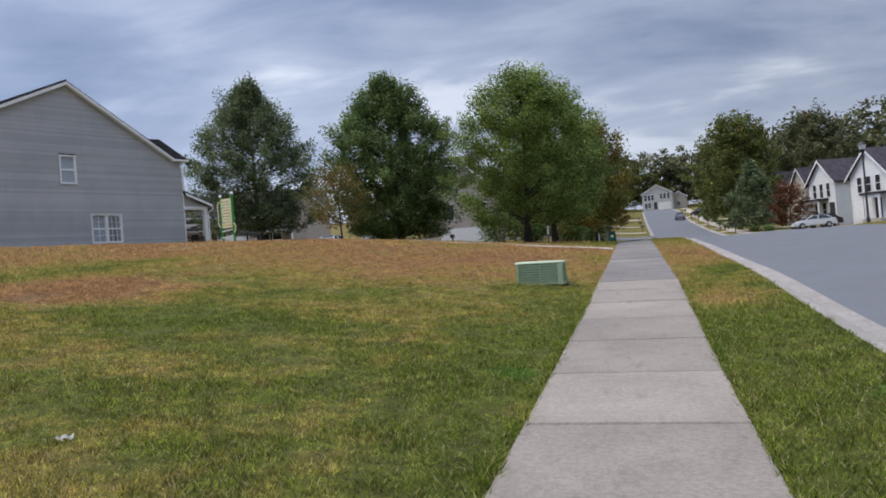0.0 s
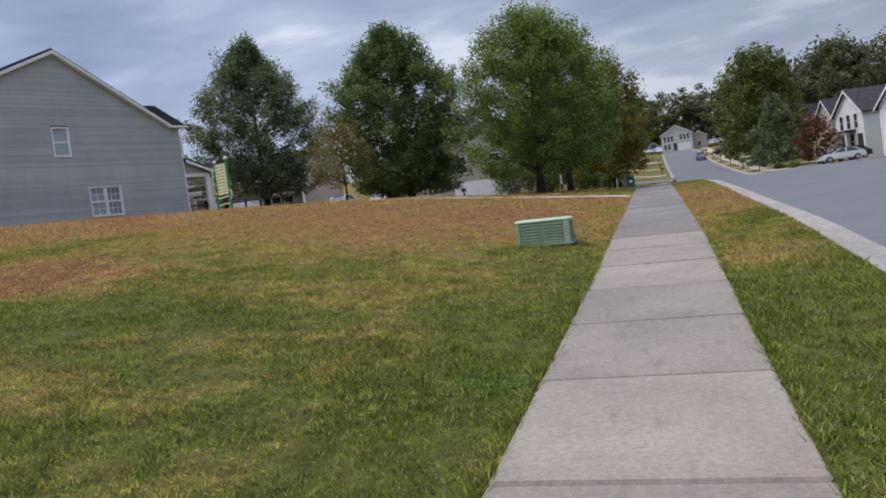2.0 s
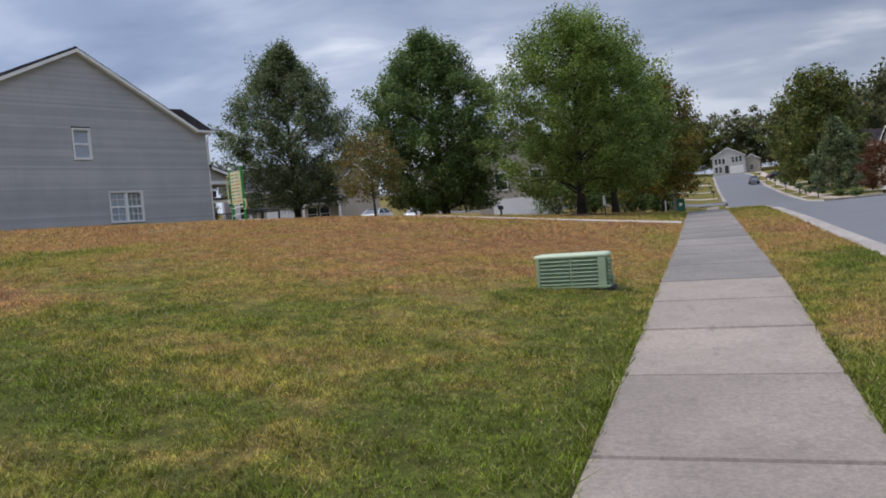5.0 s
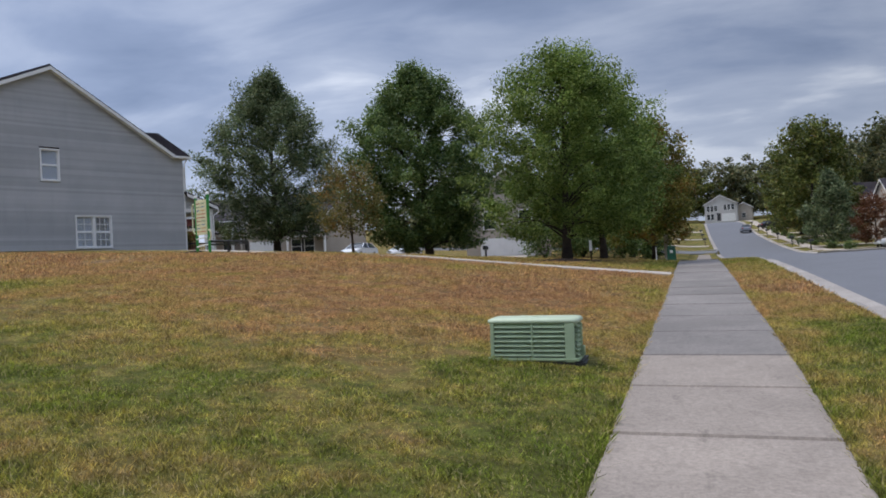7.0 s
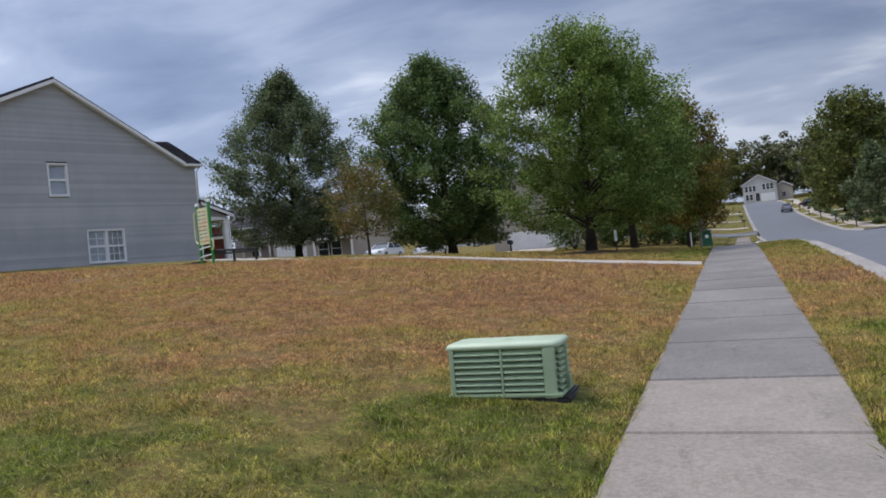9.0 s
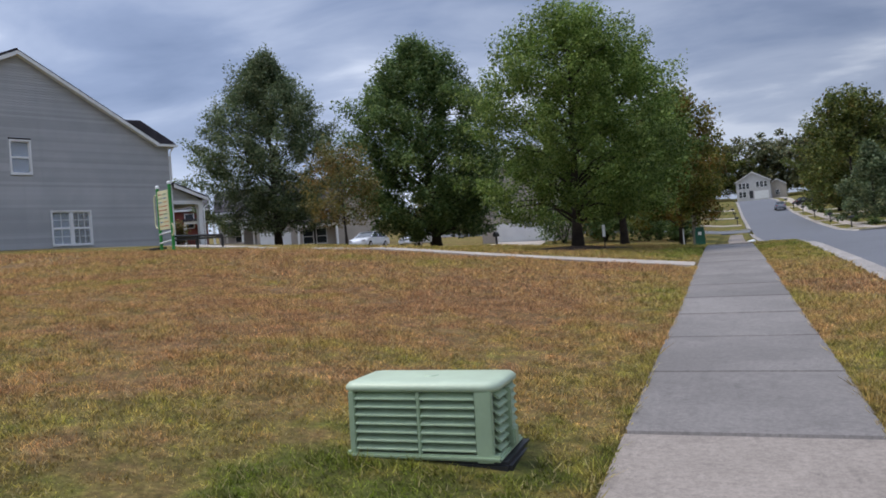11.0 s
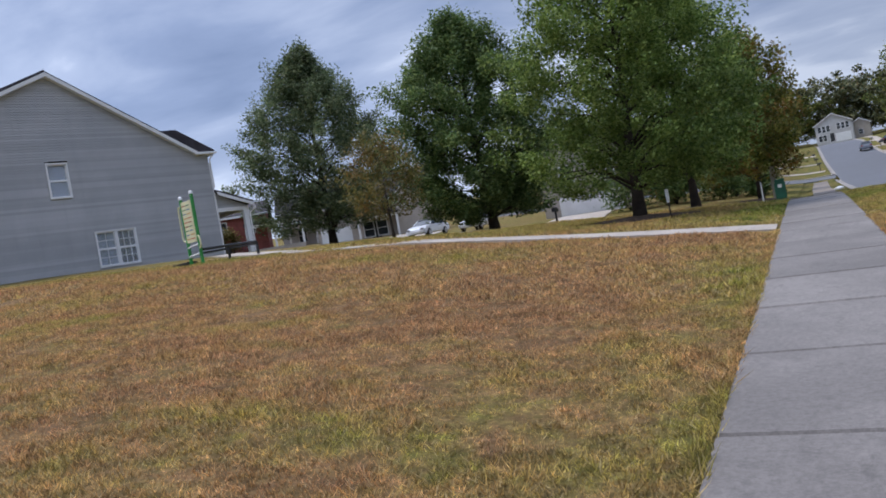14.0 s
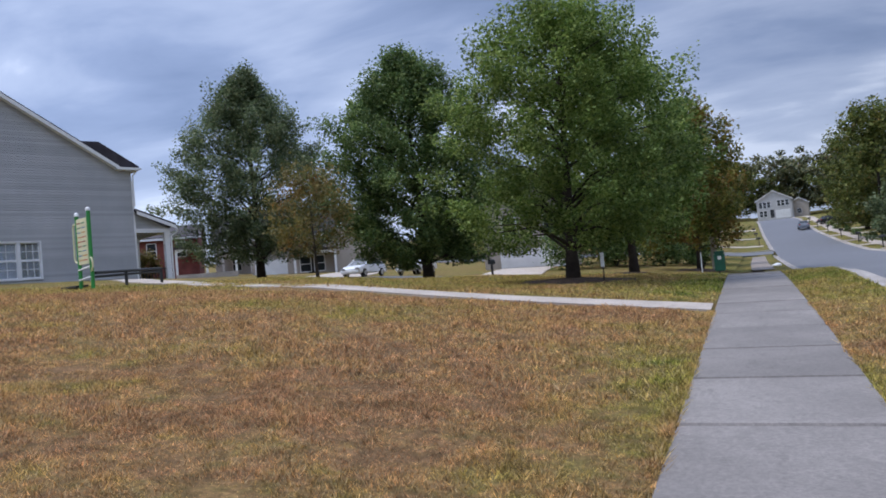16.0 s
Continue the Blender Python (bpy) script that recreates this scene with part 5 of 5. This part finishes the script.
# ---- sidewalk slabs ----
def sidewalk():
    root = thing("pavement_sidewalk", pose(0, 0, 0), "weathered concrete sidewalk slabs with dark joints", "pavement", kind="structure")
    joints = [-9.0, -7.2, -5.4, -3.6, -1.8, 0.05, 1.9, 3.7, 5.5, 7.28, 9.1, 10.85, 12.57, 14.12, 15.7, 17.55, 19.4, 21.3, 23.15, 25.0, 26.85, 28.7, 30.5, 32.3, 34.1, 35.9, 37.7, 39.5, 41.4]
    rnd = random.Random(5)
    for y0, y1 in zip(joints, joints[1:]):
        bm = bmesh.new()
        tilt = rnd.uniform(-0.004, 0.004)
        rows = []
        a, b = y0 + 0.018, y1 - 0.018
        for yy, d in ((a, -0.08), (a, -0.02), (a + 0.014, 0.0), ((a + b) / 2, 0.0), (b - 0.014, 0.0), (b, -0.02), (b, -0.08)):
            ex = float(edge_x(yy))
            row = []
            for u, e in ((0.0, -0.08), (0.0, -0.008), (0.012, 0.0), (0.76, 0.004), (1.508, 0.0), (1.52, -0.008), (1.52, -0.08)):
                x = ex + u
                row.append(bm.verts.new((x, yy, float(ground(x, yy)) + 0.012 + min(d, e) + tilt * (yy - y0))))
            rows.append(row)
        for r0, r1 in zip(rows, rows[1:]):
            for i in range(6):
                bm.faces.new((r0[i], r0[i + 1], r1[i + 1], r1[i]))
        part("slab", bm, M_WALK if y1 < 15.8 else M_WALK_GREY, root)


sidewalk()


# ---- grass ----
def value_noise(x, y, size, seed):
    """Smooth random heights between 0 and 1 on a grid of that size."""
    g = np.random.default_rng(seed).uniform(0, 1, (128, 128))
    u, v = x / size, y / size
    i, j = np.floor(u).astype(int), np.floor(v).astype(int)
    a, b = u - i, v - j
    a, b = a * a * (3 - 2 * a), b * b * (3 - 2 * b)
    i0, i1, j0, j1 = i % 128, (i + 1) % 128, j % 128, (j + 1) % 128
    return (g[i0, j0] * (1 - a) + g[i1, j0] * a) * (1 - b) + (g[i0, j1] * (1 - a) + g[i1, j1] * a) * b


def blades(name, x0, x1, y0, y1, density, height, seed, label, wide=0.011):
    rng = np.random.default_rng(seed)
    n = int((x1 - x0) * (y1 - y0) * density)
    u, y = rng.uniform(x0, x1, n), rng.uniform(y0, y1, n)
    x = u + edge_x(y)
    keep = (np.abs(x + 1.58) > 0.52) | (np.abs(y - 14.98) > 0.30)
    u, x, y = u[keep], x[keep], y[keep]
    n = len(x)
    z = ground(x, y) + lumps(x, y) * np.clip(-u / 0.6, 0, 1) - 0.01
    az = rng.uniform(0, math.tau, n)
    h = height * rng.uniform(0.45, 1.3, n) * (0.35 + 0.75 * value_noise(x, y, 0.55, 5) + 0.75 * value_noise(x, y, 0.16, 6) ** 2)
    h = h * (1 + 1.1 * np.exp(-((x + 2.1) / 0.45) ** 2 - ((y - 14.66) / 0.12) ** 2))
    ln = rng.normal(0, 0.65, (n, 2)) * h[:, None]
    w = wide * rng.uniform(0.6, 1.5, n)
    cx, sy = np.cos(az) * w / 2, np.sin(az) * w / 2
    p = np.empty((n, 3, 3))
    p[:, 0] = np.stack([x - cx, y - sy, z], -1)
    p[:, 1] = np.stack([x + cx, y + sy, z], -1)
    p[:, 2] = np.stack([x + ln[:, 0], y + ln[:, 1], z + h], -1)
    me = bpy.data.meshes.new(name)
    me.vertices.add(3 * n)
    me.vertices.foreach_set("co", p.astype(np.float32).ravel())
    me.loops.add(3 * n)
    me.loops.foreach_set("vertex_index", np.arange(3 * n, dtype=np.int32))
    me.polygons.add(n)
    me.polygons.foreach_set("loop_start", (np.arange(n) * 3).astype(np.int32))
    me.materials.append(M_BLADE)
    me.update(calc_edges=True)
    return tagged(new(name, me), label, "grass", kind="stuff")


blades("lawn_grass", -9.0, -0.02, 2.0, 12.0, 3600, 0.042, 61, "short mown green grass with dry blades")
blades("lawn_grass", -9.0, -0.02, -5.0, 2.0, 900, 0.045, 71, "short mown green grass", 0.014)
blades("verge_grass", 1.53, 2.97, -5.0, 2.0, 900, 0.045, 72, "patchy mown grass of the verge", 0.014)
blades("lawn_grass", -10.0, -0.02, 12.0, 22.0, 3000, 0.042, 62, "short dry straw-brown grass")
blades("lawn_grass", -14.0, -0.02, 22.0, 29.1, 900, 0.065, 63, "dry straw-brown grass towards the path", 0.018)
blades("lawn_grass", -14.0, -9.0, 4.0, 22.0, 900, 0.065, 64, "patchy mown grass", 0.018)
blades("lawn_grass", -26.0, -14.0, 12.0, 34.0, 350, 0.075, 65, "patchy mown grass on the crest", 0.028)
blades("verge_grass", 1.53, 2.97, 2.0, 22.0, 2600, 0.055, 66, "patchy mown grass of the verge")
blades("verge_grass", 1.53, 2.97, 22.0, 42.0, 800, 0.06, 67, "patchy mown grass of the verge", 0.02)
blades("edge_grass", -0.10, 0.015, 2.0, 29.2, 2200, 0.07, 68, "grass creeping over the sidewalk edge")
blades("edge_grass", 1.505, 1.6, 2.0, 30.0, 2200, 0.06, 69, "grass creeping over the sidewalk edge")
blades("lawn_grass", -16.0, -0.02, 30.8, 44.0, 350, 0.07, 70, "thin grass round the street trees", 0.025)


# ---- litter and clover ----
def litter(x, y, label, size, rot):
    z = float(ground(x, y)) + 0.045
    bm = bmesh.new()
    n = 6
    g = [[bm.verts.new((size * (i / n - 0.5), size * 0.45 * (j / 3 - 0.5), 0.012 * math.sin(i * 1.9 + j) + 0.01 * math.cos(j * 2.2))) for j in range(4)] for i in range(n + 1)]
    for i in range(n):
        for j in range(3):
            bm.faces.new((g[i][j], g[i + 1][j], g[i + 1][j + 1], g[i][j + 1]))
    bmesh.ops.solidify(bm, geom=bm.faces[:], thickness=0.003)
    o = part("paper_scrap", bm, M_WHITE)
    o.matrix_world = pose(x, y, z, 0, 0, rot)
    tagged(o, label, "litter")


litter(-3.46, 4.12, "crumpled white paper scrap lying on grass", 0.10, 25)
rng = np.random.default_rng(91)
for cx, cy, r in ((-1.10, 7.15, 0.24), (1.9, 6.2, 0.3)):
    a, q = rng.uniform(0, math.tau, 420), r * np.sqrt(rng.uniform(0, 1, 420))
    px, py = cx + q * np.cos(a), cy + q * np.sin(a)
    pts = np.stack([px, py, ground(px, py) + rng.uniform(0.01, 0.05, 420)], -1)
    tagged(new("clover_patch", leaf_mesh("clover_patch", pts, 0.024, rng, LEAF_CLOVER, 0.3)), "lush green clover patch beside the sidewalk", "weeds", kind="stuff")


# unidentified whitish object on the verge; the bag shape is made up
bm = bmesh.new()
bmesh.ops.create_icosphere(bm, subdivisions=2, radius=0.22)
for v in bm.verts:
    v.co.x *= 1.5
    v.co.z = max(-0.05, v.co.z * 0.7 + 0.03 * math.sin(9 * v.co.x + 5 * v.co.y))
o = part("pale_lump", bm, M_WHITE, None, "", True)
o.matrix_world = pose(1.95, 70.0, float(ground(1.95, 70.0)) + 0.05, 0, 0, 20)
tagged(o, "small whitish unidentified object on the verge, shaped like a bag", "bag")
